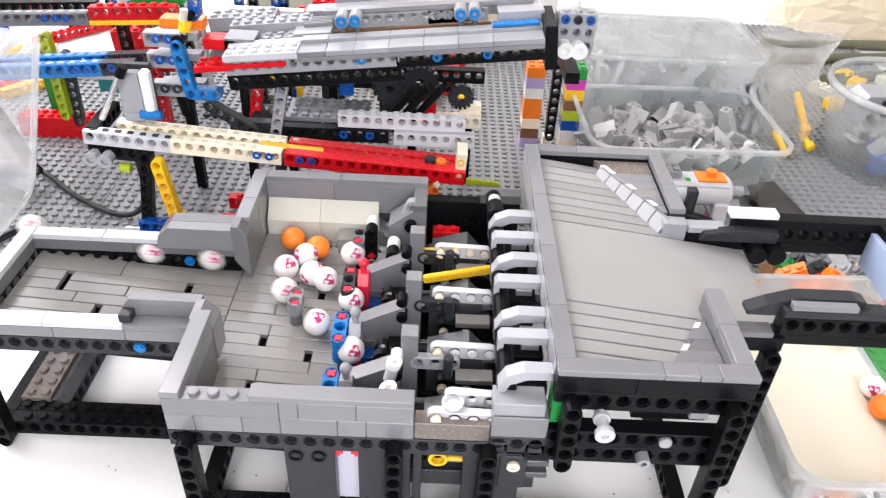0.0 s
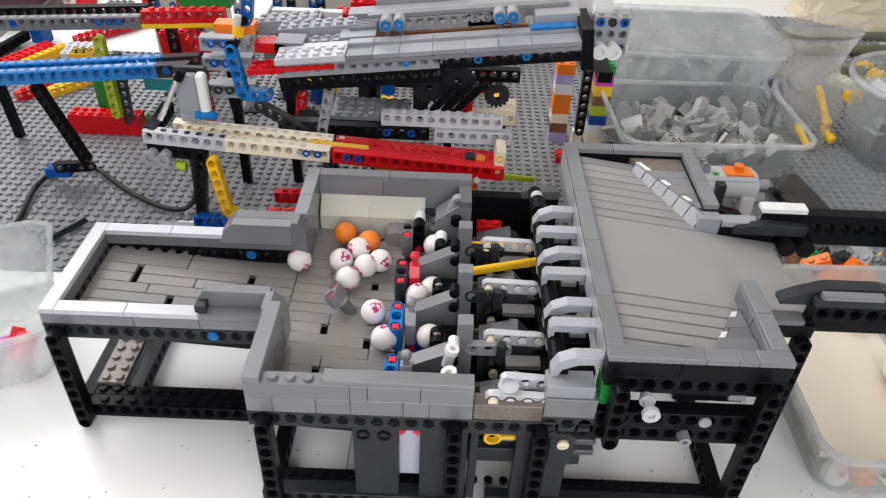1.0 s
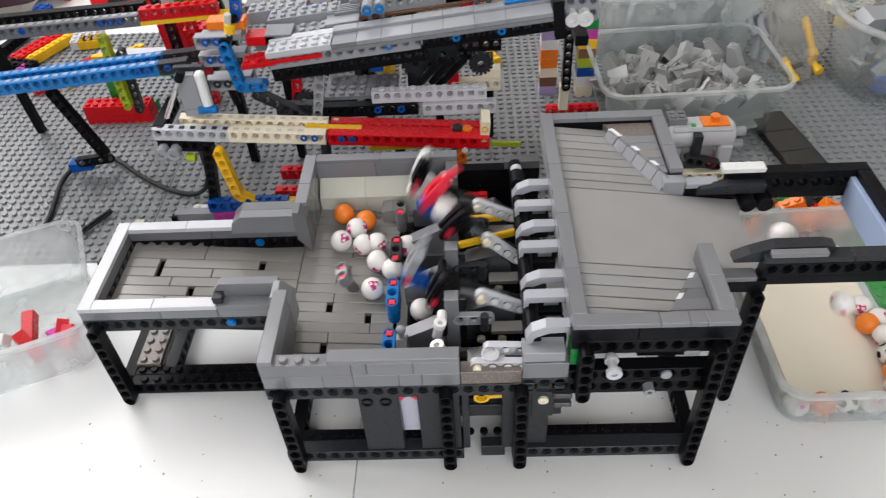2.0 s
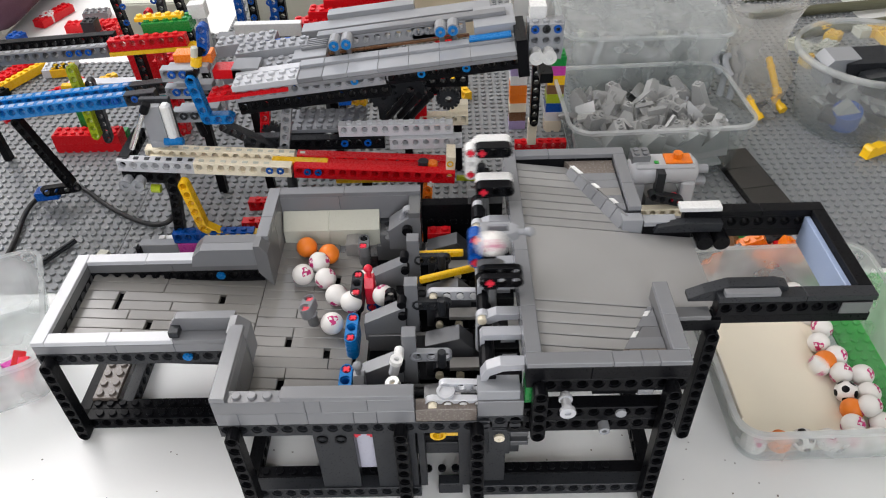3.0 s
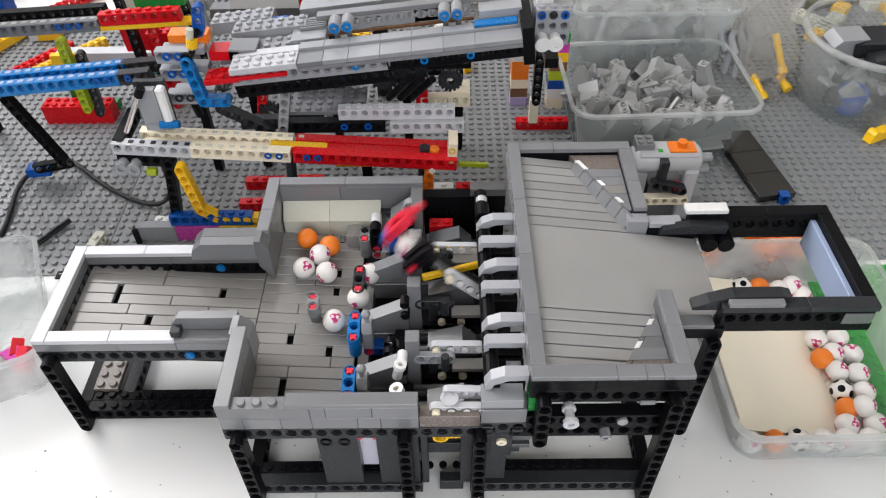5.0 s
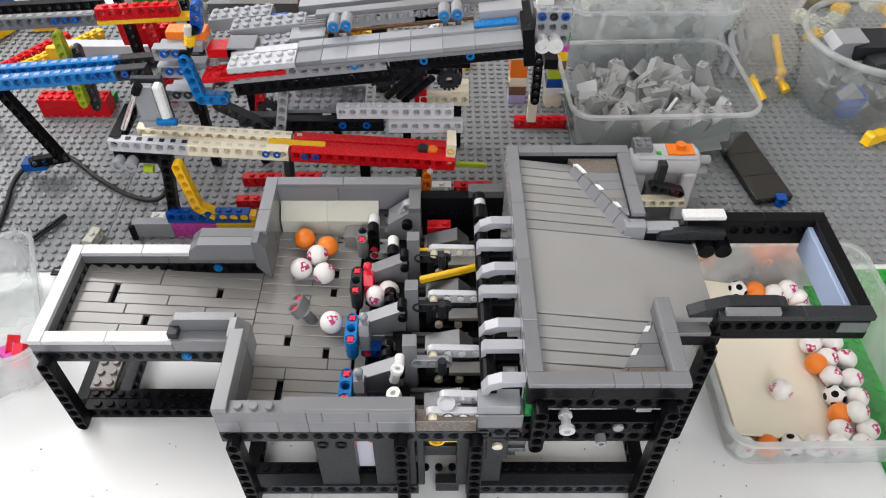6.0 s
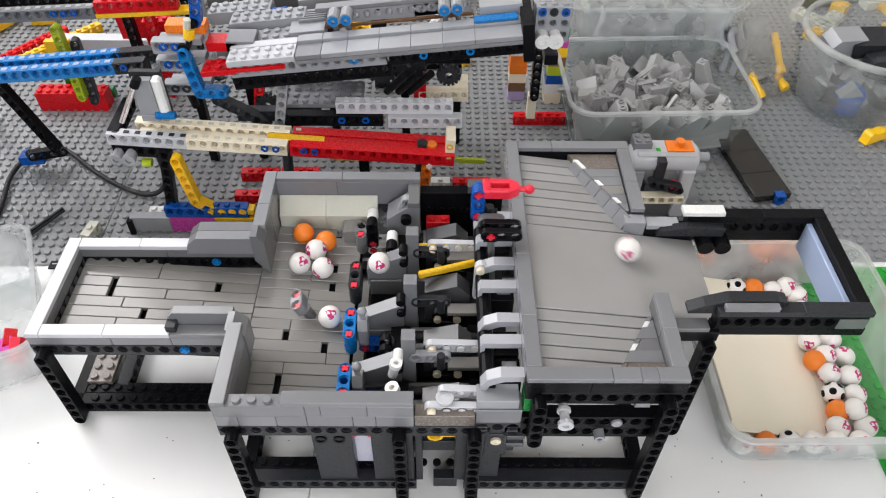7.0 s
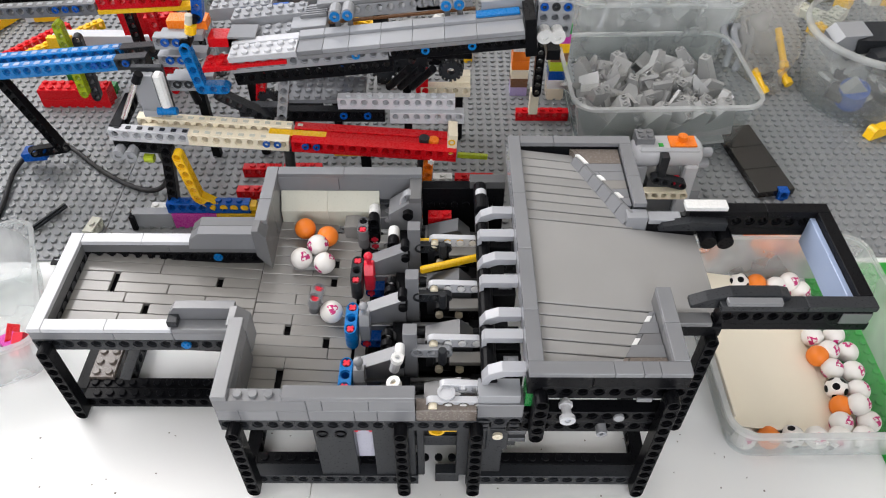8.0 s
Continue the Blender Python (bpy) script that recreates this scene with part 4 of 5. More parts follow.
food_box("clear plastic box that catches the thrown balls", 130, 156, 40, 14, 7, mm(327, 88, 2.0, 0, -1.6, 0), CATCH, "catch_box", base=CLEAR)
card = thing("card_ramp", "cream card lying as a ramp inside the catch box", "card", mm(305, 92, 13, 0, 10, 0))
put("sheet", box_mesh(74, 126, 1.2, CREAM, 0.3), card)
put("side_flap", box_mesh(1.2, 126, 12, CREAM, 0.3), card, mm(-37.4, 0, 5.2, 0, -14, 0))
for x, y, z, k in ((346, 103, 9, "w"), (343.5, 86.5, 10, "o"), (353, 91.5, 8.6, "w"), (350.3, 77, 9, "w"), (363, 75, 8.6, "w"), (347.5, 62, 9, "f"), (361, 60.5, 8.6, "w"), (354, 47, 14, "w"), (346, 49, 8.6, "o"),
                   (341.8, 37.5, 8.6, "w"), (359, 38, 8.6, "w"), (278.5, 25, 8.6, "w"), (293, 25, 8.6, "o"), (307.5, 25.5, 8.6, "f"), (322, 24.8, 8.6, "w"), (336, 24.5, 8.6, "w"), (350.5, 24.6, 8.6, "w"),
                   (310, 152, 9, "f"), (322, 151, 9, "o"), (346, 152, 9, "w"), (335, 148, 9, "w")):
    ball(x - (1.5 if y > 30 else 0), y - (3 if y > 30 else 0), z + 4.2 + (x - 327) * 0.03, k)

for k in range(44):
    rr = random.Random(300 + k)
    mat = rr.choice((RED, ORA, LBG, DBG, YEL, GRN, BRN, TAN, DRK))
    put("mixed_brick", rr.choice((brick_mesh(2, 2, 9.6, mat), brick_mesh(1, 3, 9.6, mat), box_mesh(18, 8, 9, mat))), None, mm(rr.uniform(304, 378), rr.uniform(176, 200), 7 + 0.42 * k, rr.uniform(-50, 50), rr.uniform(-50, 50), rr.uniform(0, 360)), "loose brick in a small heap behind the catch box", category="toy brick", group="mixed loose bricks")

put("card_sheet", box_mesh(78, 130, 0.5, CREAM, 0.1), None, mm(316, 88, 5.6, 0, -1.6, 0), "cream paper sheet lining the bottom of the catch box", category="paper sheet")

# ---------------- other boxes and their contents ----------------
def hollow_slope(length, width, height, top, lip, mat):
    """A slope brick, open below, with a stud where its top is wide enough; its origin in the middle of its underside."""
    def make():
        a, w, t = length / 2, width / 2 - 0.05, 1.5
        side = [(-a, 0), (a, 0), (a, height), (a - top, height), (-a, lip)]
        verts = [(x, -w, z) for x, z in side] + [(x, w, z) for x, z in side]
        faces = [(0, 1, 2, 3, 4), (9, 8, 7, 6, 5), (1, 6, 7, 2), (2, 7, 8, 3), (3, 8, 9, 4), (4, 9, 5, 0)]
        inner = [(-a + t, -w + t), (a - t, -w + t), (a - t, w - t), (-a + t, w - t)]
        verts += [(x, y, 0) for x, y in inner] + [(x, y, (0.4 * lip if x < 0 else 0.7 * height)) for x, y in inner]
        outer = (0, 1, 6, 5)
        for i in range(4):
            j = (i + 1) % 4
            faces += [(outer[j], outer[i], 10 + i, 10 + j), (10 + j, 10 + i, 14 + i, 14 + j)]
        faces.append((14, 15, 16, 17))
        shell = (verts, faces)
        if top >= 7:
            n = max(1, int(width // 8))
            studs = [loft([ring(a - top / 2, (i - (n - 1) / 2) * 8, height + z, r, 12) for z, r in ((0, 2.4), (1.6, 2.4), (1.6, 1.5), (0.3, 1.5))]) for i in range(n)]
            shell = merge(shell, *studs)
        me = raw(*shell, mat)
        bm = bmesh.new()
        bm.from_mesh(me)
        bmesh.ops.recalc_face_normals(bm, faces=bm.faces[:])
        bm.to_mesh(me)
        bm.free()
        return me
    return cached(("slope", length, width, height, top, lip, mat.name), make)


SLOPES = [hollow_slope(16, 16, 19, 8, 2, SLG), hollow_slope(16, 8, 28, 8, 2, SLG), hollow_slope(16, 16, 28, 3, 2, SLG), hollow_slope(24, 8, 10, 8, 2, SLG), hollow_slope(24, 16, 19, 8, 2, SLG),
          box_mesh(32, 8, 3.1, PALE), hollow_slope(16, 8, 19, 3, 2, SLG)]
WALL_SLOPES = [hollow_slope(24, 16, 28, 8, 2, SLG), hollow_slope(32, 16, 28, 8, 4, SLG)]


def heap(cx, cy, w, d, z0, z1, count, seed, shapes, name, label, cat, turn=40, rz=0):
    r = random.Random(seed)
    for k in range(count):
        u, v = r.uniform(-0.5, 0.5) * w, r.uniform(-0.5, 0.5) * d
        c, s = math.cos(radians(rz)), math.sin(radians(rz))
        z = z0 + (z1 - z0) * (k / count) ** 0.8
        grow = 0.88 + 0.12 * k / count
        u, v = u * grow, v * grow
        put(name, r.choice(shapes), None, mm(cx + u * c - v * s, cy + u * s + v * c, z, r.uniform(-turn, turn), r.uniform(-turn, turn), r.uniform(0, 360)), label, category=cat, group=name + "s in a heap")


food_box("clear plastic box half full of loose grey slope bricks", 158, 116, 56, 18, 9, mm(280, 356, 1.8, 0, 0, 2), CLEAR)
heap(280, 357, 120, 84, 9, 32, 180, 5, SLOPES, "slope_brick", "loose light grey slope brick in a clear box", "toy brick", 60)
for k, (x, z, a) in enumerate(((228, 12, 10), (254, 10, -8), (280, 12, 24), (305, 9, -14), (326, 13, 8), (243, 26, -20), (300, 25, 14), (226, 24, 8), (270, 22, 6), (324, 25, -8))):
    put("slope_brick", WALL_SLOPES[k % 2], None, mm(x, 317 - 0.15 * z, z, 6, a, 180 if k % 3 == 1 else 0), "large grey slope brick lying against the clear wall", category="toy brick", group="slope_bricks in a heap")
bin2 = food_box("milky plastic box with its lid on, beside a bag", 165, 118, 74, 18, 9, mm(296, 492, 1.8, 0, 0, 0), MILKY)
lid_loops = [rounded(172, 125, 20, 73), rounded(172, 125, 20, 79), rounded(160, 113, 16, 80), rounded(150, 103, 14, 77.5)]
put("lid", raw(*loft(lid_loops, True, True), MILKY), bin2, None, "milky snap-on lid")
heap(296, 492, 110, 70, 8, 52, 60, 9, SLOPES + [box_mesh(24, 12, 9.4, CRM), box_mesh(30, 8, 8, DRK)], "loose_brick", "loose brick inside a milky lidded box", "toy brick", 60)

# round tub
tub = thing("round_tub", "round clear tub holding large grey curved panels", "plastic tub", mm(490, 395, 1.8))
tl = [ring(0, 0, 0.2, 50, 40), ring(0, 0, 3, 53, 40), ring(0, 0, 74, 66, 40), ring(0, 0, 74, 64.6, 40), ring(0, 0, 4, 51.6, 40), ring(0, 0, 2, 48, 40)]
put("body", raw(*loft(tl, True, True), BAGC, smooth=True), tub)
put("rim", raw(*loft([ring(0, 0, 70, 66, 40), ring(0, 0, 71, 69, 40), ring(0, 0, 75, 69, 40), ring(0, 0, 76, 65, 40), ring(0, 0, 73, 64.4, 40)], False, False), RIMC, smooth=True), tub)
big = [prism_mesh(((-24, 0), (24, 0), (24, 14), (10, 22), (-24, 26)), 26, DRK), prism_mesh(((-18, 0), (18, 0), (18, 20), (-10, 30), (-18, 24)), 20, LBG), box_mesh(40, 16, 10, DRK)]
heap(490, 395, 58, 58, 12, 34, 30, 12, SLOPES + [big[2]], "loose_brick", "loose grey brick in a round clear tub", "toy brick", 60)
for x, y, z, me, a in ((470, 414, 42, big[1], 10), (503, 410, 44, big[0], -12), (500, 376, 38, big[0], 168), (462, 384, 26, big[2], 60), (470, 370, 22, rod_mesh(13, 18, BLU, 18), 20)):
    put("curved_panel", me, None, mm(x, y, z, 12, -14, a), "large grey curved panel in a round tub", category="toy brick", group="panels in the tub")

# bag of tubes with yellow ends
bag = thing("plastic_bag", "crumpled clear plastic bag holding grey tubes with yellow ends", "bag", mm(410, 441, 1.8))
bl = []
for i in range(9):
    z = i * 12.0
    w, d = 24 + 5 * math.sin(i * 0.8) + 1.6 * i, 40 * (1 - i / 13)
    bl.append([(w * math.cos(a) * (1 + 0.10 * math.sin(3 * a + i)) - 1.5 * i, d * math.sin(a) * (1 + 0.12 * math.sin(4 * a + 2 * i)), z + 3 * math.sin(2 * a + i)) for a in [2 * math.pi * k / 28 for k in range(28)]])
put("film", raw(*loft(bl, True, False), BAGF, smooth=True), bag)
put("tied_neck", raw(*loft([[(q[0] * f + 2, q[1] * f, 99 + h) for q in bl[-1]] for f, h in ((0.98, 0), (0.9, 4), (1.02, 9))], False, False), BAGF, smooth=True), bag)


def tube_path(name, pts, r, mat, parent=None, label="", **tags):
    cu = bpy.data.curves.new(name, "CURVE")
    cu.dimensions, cu.bevel_depth, cu.bevel_resolution, cu.resolution_u = "3D", r * K, 2, 6
    sp = cu.splines.new("NURBS")
    sp.points.add(len(pts) - 1)
    for q, p in zip(sp.points, pts):
        q.co = (p[0] * K, p[1] * K, p[2] * K, 1)
    sp.use_endpoint_u, sp.order_u = True, 4
    cu.materials.append(mat)
    return put(name, cu, parent, None, label, **tags)


for k, (x, y) in enumerate(((372, 432), (380, 425), (392, 440))):
    tube_path("grey_tube", [(x, y, 12), (x + 6, y + 8, 40), (x - 8, y + 14, 62), (x - 14, y + 4, 50), (x - 6, y - 6, 40)], 3.4, LBG, None, "bent light grey plastic tube in a clear bag", category="tube", group="tubes in the bag")
for x, y, z, pitch, turn, length in ((421, 432, 32, 37, -82, 40), (398, 405, 13, 42, -53, 26), (425, 413, 12, 20, -70, 18)):
    ob = thing("yellow_tube_end", "yellow tube end among grey tubes in a clear bag", "toy part", mm(x, y, z, 0, pitch, turn), group="yellow tube ends")
    put("body", rod_mesh(3.2, length, YEL), ob, mm(0, 0, 0, 0, 90, 0))
    put("collar", tube_mesh(4.4, 3.1, 6, YEL), ob, mm(length / 2 - 3, 0, 0, 0, 90, 0))
    put("collar", tube_mesh(4.0, 3.1, 2, YEL), ob, mm(-length / 4, 0, 0, 0, 90, 0))

# box by the tray: tipped over the tray at first, then set down
pour_box = food_box("clear plastic box with red and pink pieces beside the tray", 96, 118, 44, 14, 7, mm(-224, 108, 0.3, 0, 0, 24), CATCH, "pouring_box")
for k in range(6):
    r = random.Random(50 + k)
    put("piece", r.choice((box_mesh(16, 8, 9, CORAL), box_mesh(24, 8, 9, RED), box_mesh(8, 8, 9, WHT), box_mesh(20, 12, 4, PNK))), pour_box, mm(r.uniform(-20, 28), r.uniform(-42, 0), 8 + r.uniform(0, 8), r.uniform(-30, 30), r.uniform(-30, 30), r.uniform(0, 360)))

# ---------------- models behind the machine ----------------
# red, white and tan ball track
track = thing("ball_track", "sloping ball track of grey, tan and red beams on posts", "toy track", mm(-146, 222, 82, 0, 4.3, 0))
for y in (4, 20):
    if y < 10:
        beam(track, "grey_beam", 28, y, 0, 7, PALE)
    beam(track, "tan_beam", 92 if y < 10 else 72, y, 0, 9 if y < 10 else 14, TAN)
    beam(track, "red_beam", 190, y, 0, 15, RED)
B(track, "track_bed", 58, 128, 8, 16, 1, 5, RED)
B(track, "track_bed", 128, 249, 8.1, 15.9, 1, 8.2, RED)
B(track, "track_bed", 20, 128, 8.1, 15.9, 5, 6, TAN)
B(track, "yellow_strip", 112, 154, 8.2, 15.8, 5.5, 8.4, YEL)
for x in (112, 120, 140, 148):
    put("pin", tube_mesh(2.7, 1.2, 1.4, BLU), track, mm(x, -0.1, 5.8, 90, 0, 0), "blue pin")
beam(track, "black_beam", 4, 24, 1, 5, BLK, 90)
beam(track, "black_beam", 22, 4, -9.6, 5, BLK)
for x in (6, 15):
    rod(track, "pulley", mm(x, -3, -7, 90, 0, 0), 4.2, 8, LBG)
    put("pulley_rim", tube_mesh(4.8, 2.2, 2.4, LBG), track, mm(x, -7.4, -7, 90, 0, 0))
for k in range(14):
    put("tooth", box_mesh(3.6, 3.2, 0.6, DRK, 0.1), track, mm(5.5 + 8 * k, 4, 9.9)) if k < 7 else put("tooth", box_mesh(3.8, 2.6, 0.5, CRM, 0.1), track, mm(5.5 + 8 * k, 4, 9.8))
    put("tooth", box_mesh(3.8, 2.6, 0.5, CRM, 0.1), track, mm(30 + 8 * k, 20, 9.8))
B(track, "tan_end", 243, 250, 4, 22, 2, 21, TAN)
for z in (7, 15):
    put("hole", tube_mesh(2.6, 1.6, 1.0, YEL), track, mm(246, 4, z, 90, 0, 0))
B(track, "lime_bar", 252, 275, 12, 15, -6, -2, LIM)
rod(track, "orange_stud", mm(233, 12, 9), 4, 4, ORA)
put("white_axle_end", cross_mesh(2, WHT), track, mm(232, -0.4, -1, 90, 0, 0))
arm(track, "yellow_post", mm(52, -4, -26, 0, -102, 0), 6, YEL)
arm(track, "yellow_foot", mm(64, -4, -51, 0, 32, 0), 3, YEL)
B(track, "yellow_bar", 70, 100, -8, 0, -55, -50, YEL)
arm(track, "black_post", mm(37, 0, -36, 0, -86, 0), 9, BLK)
arm(track, "orange_post", mm(230, 2, -30, 0, -90, 0), 7, ORA)
rod(track, "black_rod", mm(126, 10, -26), 4, 52, DRK)
rod(track, "black_rod", mm(226, 12, -18), 4, 60, DRK)
rod(track, "lime_pin", mm(24, 2, -16, 0, 90, 0), 3.4, 7, LIM)

# bricks on the baseplate
stand = thing("brick_wall", "low wall of grey, magenta and orange bricks with a blue holed brick on top", "toy bricks")
for x0, x1, mat in ((-148, -117, LBG), (-117, -82, PNK), (-82, -44, YEL)):
    B(stand, "brick", x0, x1, 213, 221, 1.6, 17, mat)
beam(stand, "blue_brick", -87, 218, 17.2, 8, BLU, studs=True)
B(stand, "black_brick", -150, -146, 210, 216, 1.6, 16, BLK)
brick(stand, "white_plate", -130, 232, 1.6, 3, 2, 3.2, WHT)


def holed_brick(x, y, z, n, mat, label, rz=0, name="holed_brick"):
    root = thing(name, label, "toy brick", mm(x, y, z, 0, 0, rz), group="holed bricks on the baseplate")
    put("body", holed(n, 9.4, mat, False, True, 1.0), root, mm(0, 0, 4.7))
    return root


holed_brick(-58, 250, 1.6, 4, RED, "red holed brick on the grey baseplate")
holed_brick(-58, 278, 1.6, 4, RED, "red holed brick on the grey baseplate")
holed_brick(-24, 279, 1.6, 4, RED, "red holed brick on the grey baseplate")
holed_brick(120, 267, 1.6, 4, RED, "red holed brick on the grey baseplate")
holed_brick(94, 267, 1.6, 2, WHT, "clear white brick on the grey baseplate")
holed_brick(185, 359, 1.6, 6, RED, "red holed brick carrying a black post")
holed_brick(425, 148, 1.8, 4, RED, "red holed brick on the green baseplate", 60)
holed_brick(-179, 208, 1.6, 2, CRM, "cream brick lying at the baseplate's edge", 80)
holed_brick(374, 252, 1.6, 1, BLU, "small blue pin brick by the black tile")
redwall = thing("red_brick_wall", "low red brick wall with a lime post before it", "toy bricks")
for k in range(2):
    brick(redwall, "brick", -248, 380, 1.6 + 9.6 * k, 8, 2, 9.6, RED)
arm(redwall, "lime_post", mm(-216, 338, 75, 0, -90, 0), 9, LIM)
arm(redwall, "lime_post", mm(-210, 346, 62, 0, -88, 8), 8, DRK)
holed_brick(-250, 398, 1.6, 8, GRN, "green brick far back on the baseplate")

# blue track
bluet = thing("blue_track", "sloping ball track of two blue beams on a leaning black post", "toy track", mm(-340, 275, 88, 0, -5.3, 0))
for y in (4, 19):
    beam(bluet, "blue_beam", 96, y, 0, 24, AZU)
    beam(bluet, "dark_beam", 204, y, 0, 3 if y < 10 else 4, DRK)
    for k in range(24):
        put("tooth", box_mesh(4.4, 3.6, 0.5, SKYP, 0.1), bluet, mm(4 + 8 * k, y, 9.8))
B(bluet, "bed", 0, 192, 8.2, 14.8, 1, 4, AZU)
put("yellow_end", rod_mesh(7, 10, YEL), bluet, mm(-6, 6, 4, 90, 0, 0))
arm(bluet, "black_post", mm(104, 6, -36, 0, -104, 0), 9, BLK)
arm(bluet, "black_foot", mm(95, 14, -78, 0, 20, 40), 4, BLK)
B(bluet, "blue_foot", 72, 92, 8, 20, -85, -77, BLU)
for x in (176, 184, 200):
    put("pin", tube_mesh(2.7, 1.2, 1.4, BLU), bluet, mm(x, -0.1, 5.8, 90, 0, 0), "blue pin")

# grey and red rail further back
rail = thing("back_rail", "long grey holed rail with red, yellow and green bricks on top", "toy track", mm(-360, 330, 110, 0, -3.3, 0))
beam(rail, "grey_beam", 92, 4, 0, 23, DBG)
beam(rail, "black_beam", 92, 22, 2, 23, BLK)
for k in range(23):
    put("tooth", box_mesh(4.2, 3.4, 0.5, LBG, 0.1), rail, mm(4 + 8 * k, 4, 9.8))
for x in (152, 160, 168, 84):
    put("pin", tube_mesh(2.7, 1.2, 1.4, BLU), rail, mm(x, -0.1, 5.8, 90, 0, 0), "blue pin")
beam(rail, "red_beam", 218, 4, 4, 8, RED, studs=True)
B(rail, "yellow_plate", 184, 262, 0, 10, 0, 3.6, YEL)
brick(rail, "green_brick", 232, 22, 10, 5, 2, 9.6, GRN)
brick(rail, "yellow_plate", 226, 22, 19.8, 5, 1, 3.2, YEL)
B(rail, "white_brick", 250, 264, 24, 34, 16, 28, WHT)
for x in (196, 214):
    arm(rail, "black_post", mm(x, 24, -46, 0, -88, 0), 11, BLK if x < 200 else RED)
for x in (30,):
    B(rail, "post", x, x + 7, 26, 33, -108, 0, BLK)
brick(rail, "red_brick", 214, 40, -50, 3, 2, 28, RED)
brick(rail, "red_brick", 186, 56, -46, 3, 2, 24, RED)

# pale cross slab and red stacks
slab2 = thing("white_slab", "long white brick slab far back on posts", "toy bricks")
B(slab2, "slab", -262, -168, 400, 412, 46, 60, PALE)
B(slab2, "post", -262, -250, 398, 410, 1.6, 46, GRN)
B(slab2, "post", -170, -158, 398, 410, 1.6, 46, RED)
B(slab2, "yellow_block", -262, -240, 390, 396, 52, 64, YEL)
B(slab2, "teal_block", -220, -180, 410, 430, 30, 44, TEAL)

# inclined track
inc = thing("inclined_track", "long inclined grey track with white, red and black beams", "toy track", mm(-53, 244, 124, 0, -6.3, 0))
beam(inc, "grey_beam", 56, 4, 0, 14, LBG)
beam(inc, "black_beam", 158, 4, -1, 12, BLK)
beam(inc, "black_beam", 56, 4, -9.8, 14, BLK)
for k, (a, b) in enumerate(((48, 66), (66, 84), (84, 106), (106, 128), (128, 150), (150, 172), (172, 204))):
    B(inc, "slab_tile", a, b, -1, 15, 9.8, 13.2, LBG if k else MBG)
    B(inc, "slab_tile", a, b, 15.1, 24, 12, 15.4, LBG)
B(inc, "edge_tile", 48, 204, -1.4, 6, 6.8, 9.7, MBG)
brick(inc, "white_plate", 24, 6, 9.8, 6, 2, 4.4, PALE)
B(inc, "white_tile", 0, 48, 14.2, 22, 10, 15, PALE)
brick(inc, "red_plate", -8, 6, 4, 3, 2, 4, RED)
B(inc, "red_strip", -8, 40, -2.2, 5, 5.2, 8.0, RED)
for x in (88, 136, 168):
    put("pin", tube_mesh(2.9, 1.4, 1.6, AZU), inc, mm(x, -0.2, 5.8 - (1 if x > 104 else 0), 90, 0, 0), "blue pin")
B(inc, "blue_tile", 172, 202, 16, 24, 15.6, 17.4, AZU)
beam(inc, "upper_beam", 112, 44, 12, 11, LBG)
B(inc, "upper_bar", 60, 200, 40, 48, 22, 25, MBG)
beam(inc, "upper_beam", 150, 44, 12.1, 5, LBG)
B(inc, "upper_strip", 62, 172, 37.6, 40, 10, 12, BRN)
for x in (74, 83, 152, 161):
    rod(inc, "blue_pin_tube", mm(x, 32, 22, 90, 0, 0), 4.6, 12, LBG)
    put("blue_pin", tube_mesh(3.6, 1.4, 2, AZU), inc, mm(x, 25.6, 22, 90, 0, 0), "blue pin")
    rod(inc, "pin_leg", mm(x, 31, 14), 2, 8, DBG)
B(inc, "far_slab", 40, 190, 76, 92, 4, 14, LBG)
B(inc, "far_slab", 60, 130, 92, 104, 8, 18, LBG)
brick(inc, "studded_plate", 22, 52, 8, 7, 2, 9.6, LBG)
brick(inc, "studded_plate", -2, 70, 8, 6, 2, 9.6, LBG)
brick(inc, "studded_plate", 30, 34, 6, 5, 2, 6, LBG)
B(inc, "blue_block", -4, 34, 60, 66, 8, 16, BLU)
B(inc, "grey_mid", 40, 66, 28, 60, 8, 15, LBG)
for k in range(5):
    B(inc, "grille", 46, 66, 40 + 3 * k, 41.8 + 3 * k, 15, 17.5, MBG)
B(inc, "grey_mid", -14, 14, 24, 40, 4, 13, MBG)
B(inc, "end_block", 204, 212, 0, 40, -8, 20, BLK)
B(inc, "light_block", 176, 206, 26, 60, 14, 22, LBG)
# right-hand bracket with wheels
brk = thing("bracket_tower", "light grey bracket with white wheels on a black post", "toy bricks")
for k, z in enumerate((141, 150, 158.4)):
    beam(brk, "beam", 171, 270, z, 3, LBG)
    B(brk, "beam_back", 158, 185, 274.2, 284, z, z + 8, LBG)
for x in (163, 171, 179):
    put("stud", cached("looselight", lambda: raw(*stud(0, 0, 0, 12), LBG)), brk, mm(x, 270, 168))
    put("pin", tube_mesh(2.9, 1.4, 1.6, BLU if x != 171 else DRK), brk, mm(x, 265.8, 164.2, 90, 0, 0), "blue pin")
for x in (164, 173):
    rod(brk, "wheel", mm(x, 262, 147, 90, 0, 0), 4.4, 9, WHT)
    put("wheel_rim", tube_mesh(5.4, 2.4, 2.6, WHT), brk, mm(x, 257, 147, 90, 0, 0))
B(brk, "white_knob", 160, 172, 278, 290, 166, 176, WHT)
arm(brk, "black_post", mm(176, 347, 88, 0, -90, 0), 13, BLK)
B(brk, "tan_post", 172, 180, 352, 360, 11, 36, TAN)
B(brk, "cross_bar", 170, 180, 276, 348, 116, 124, BLK)

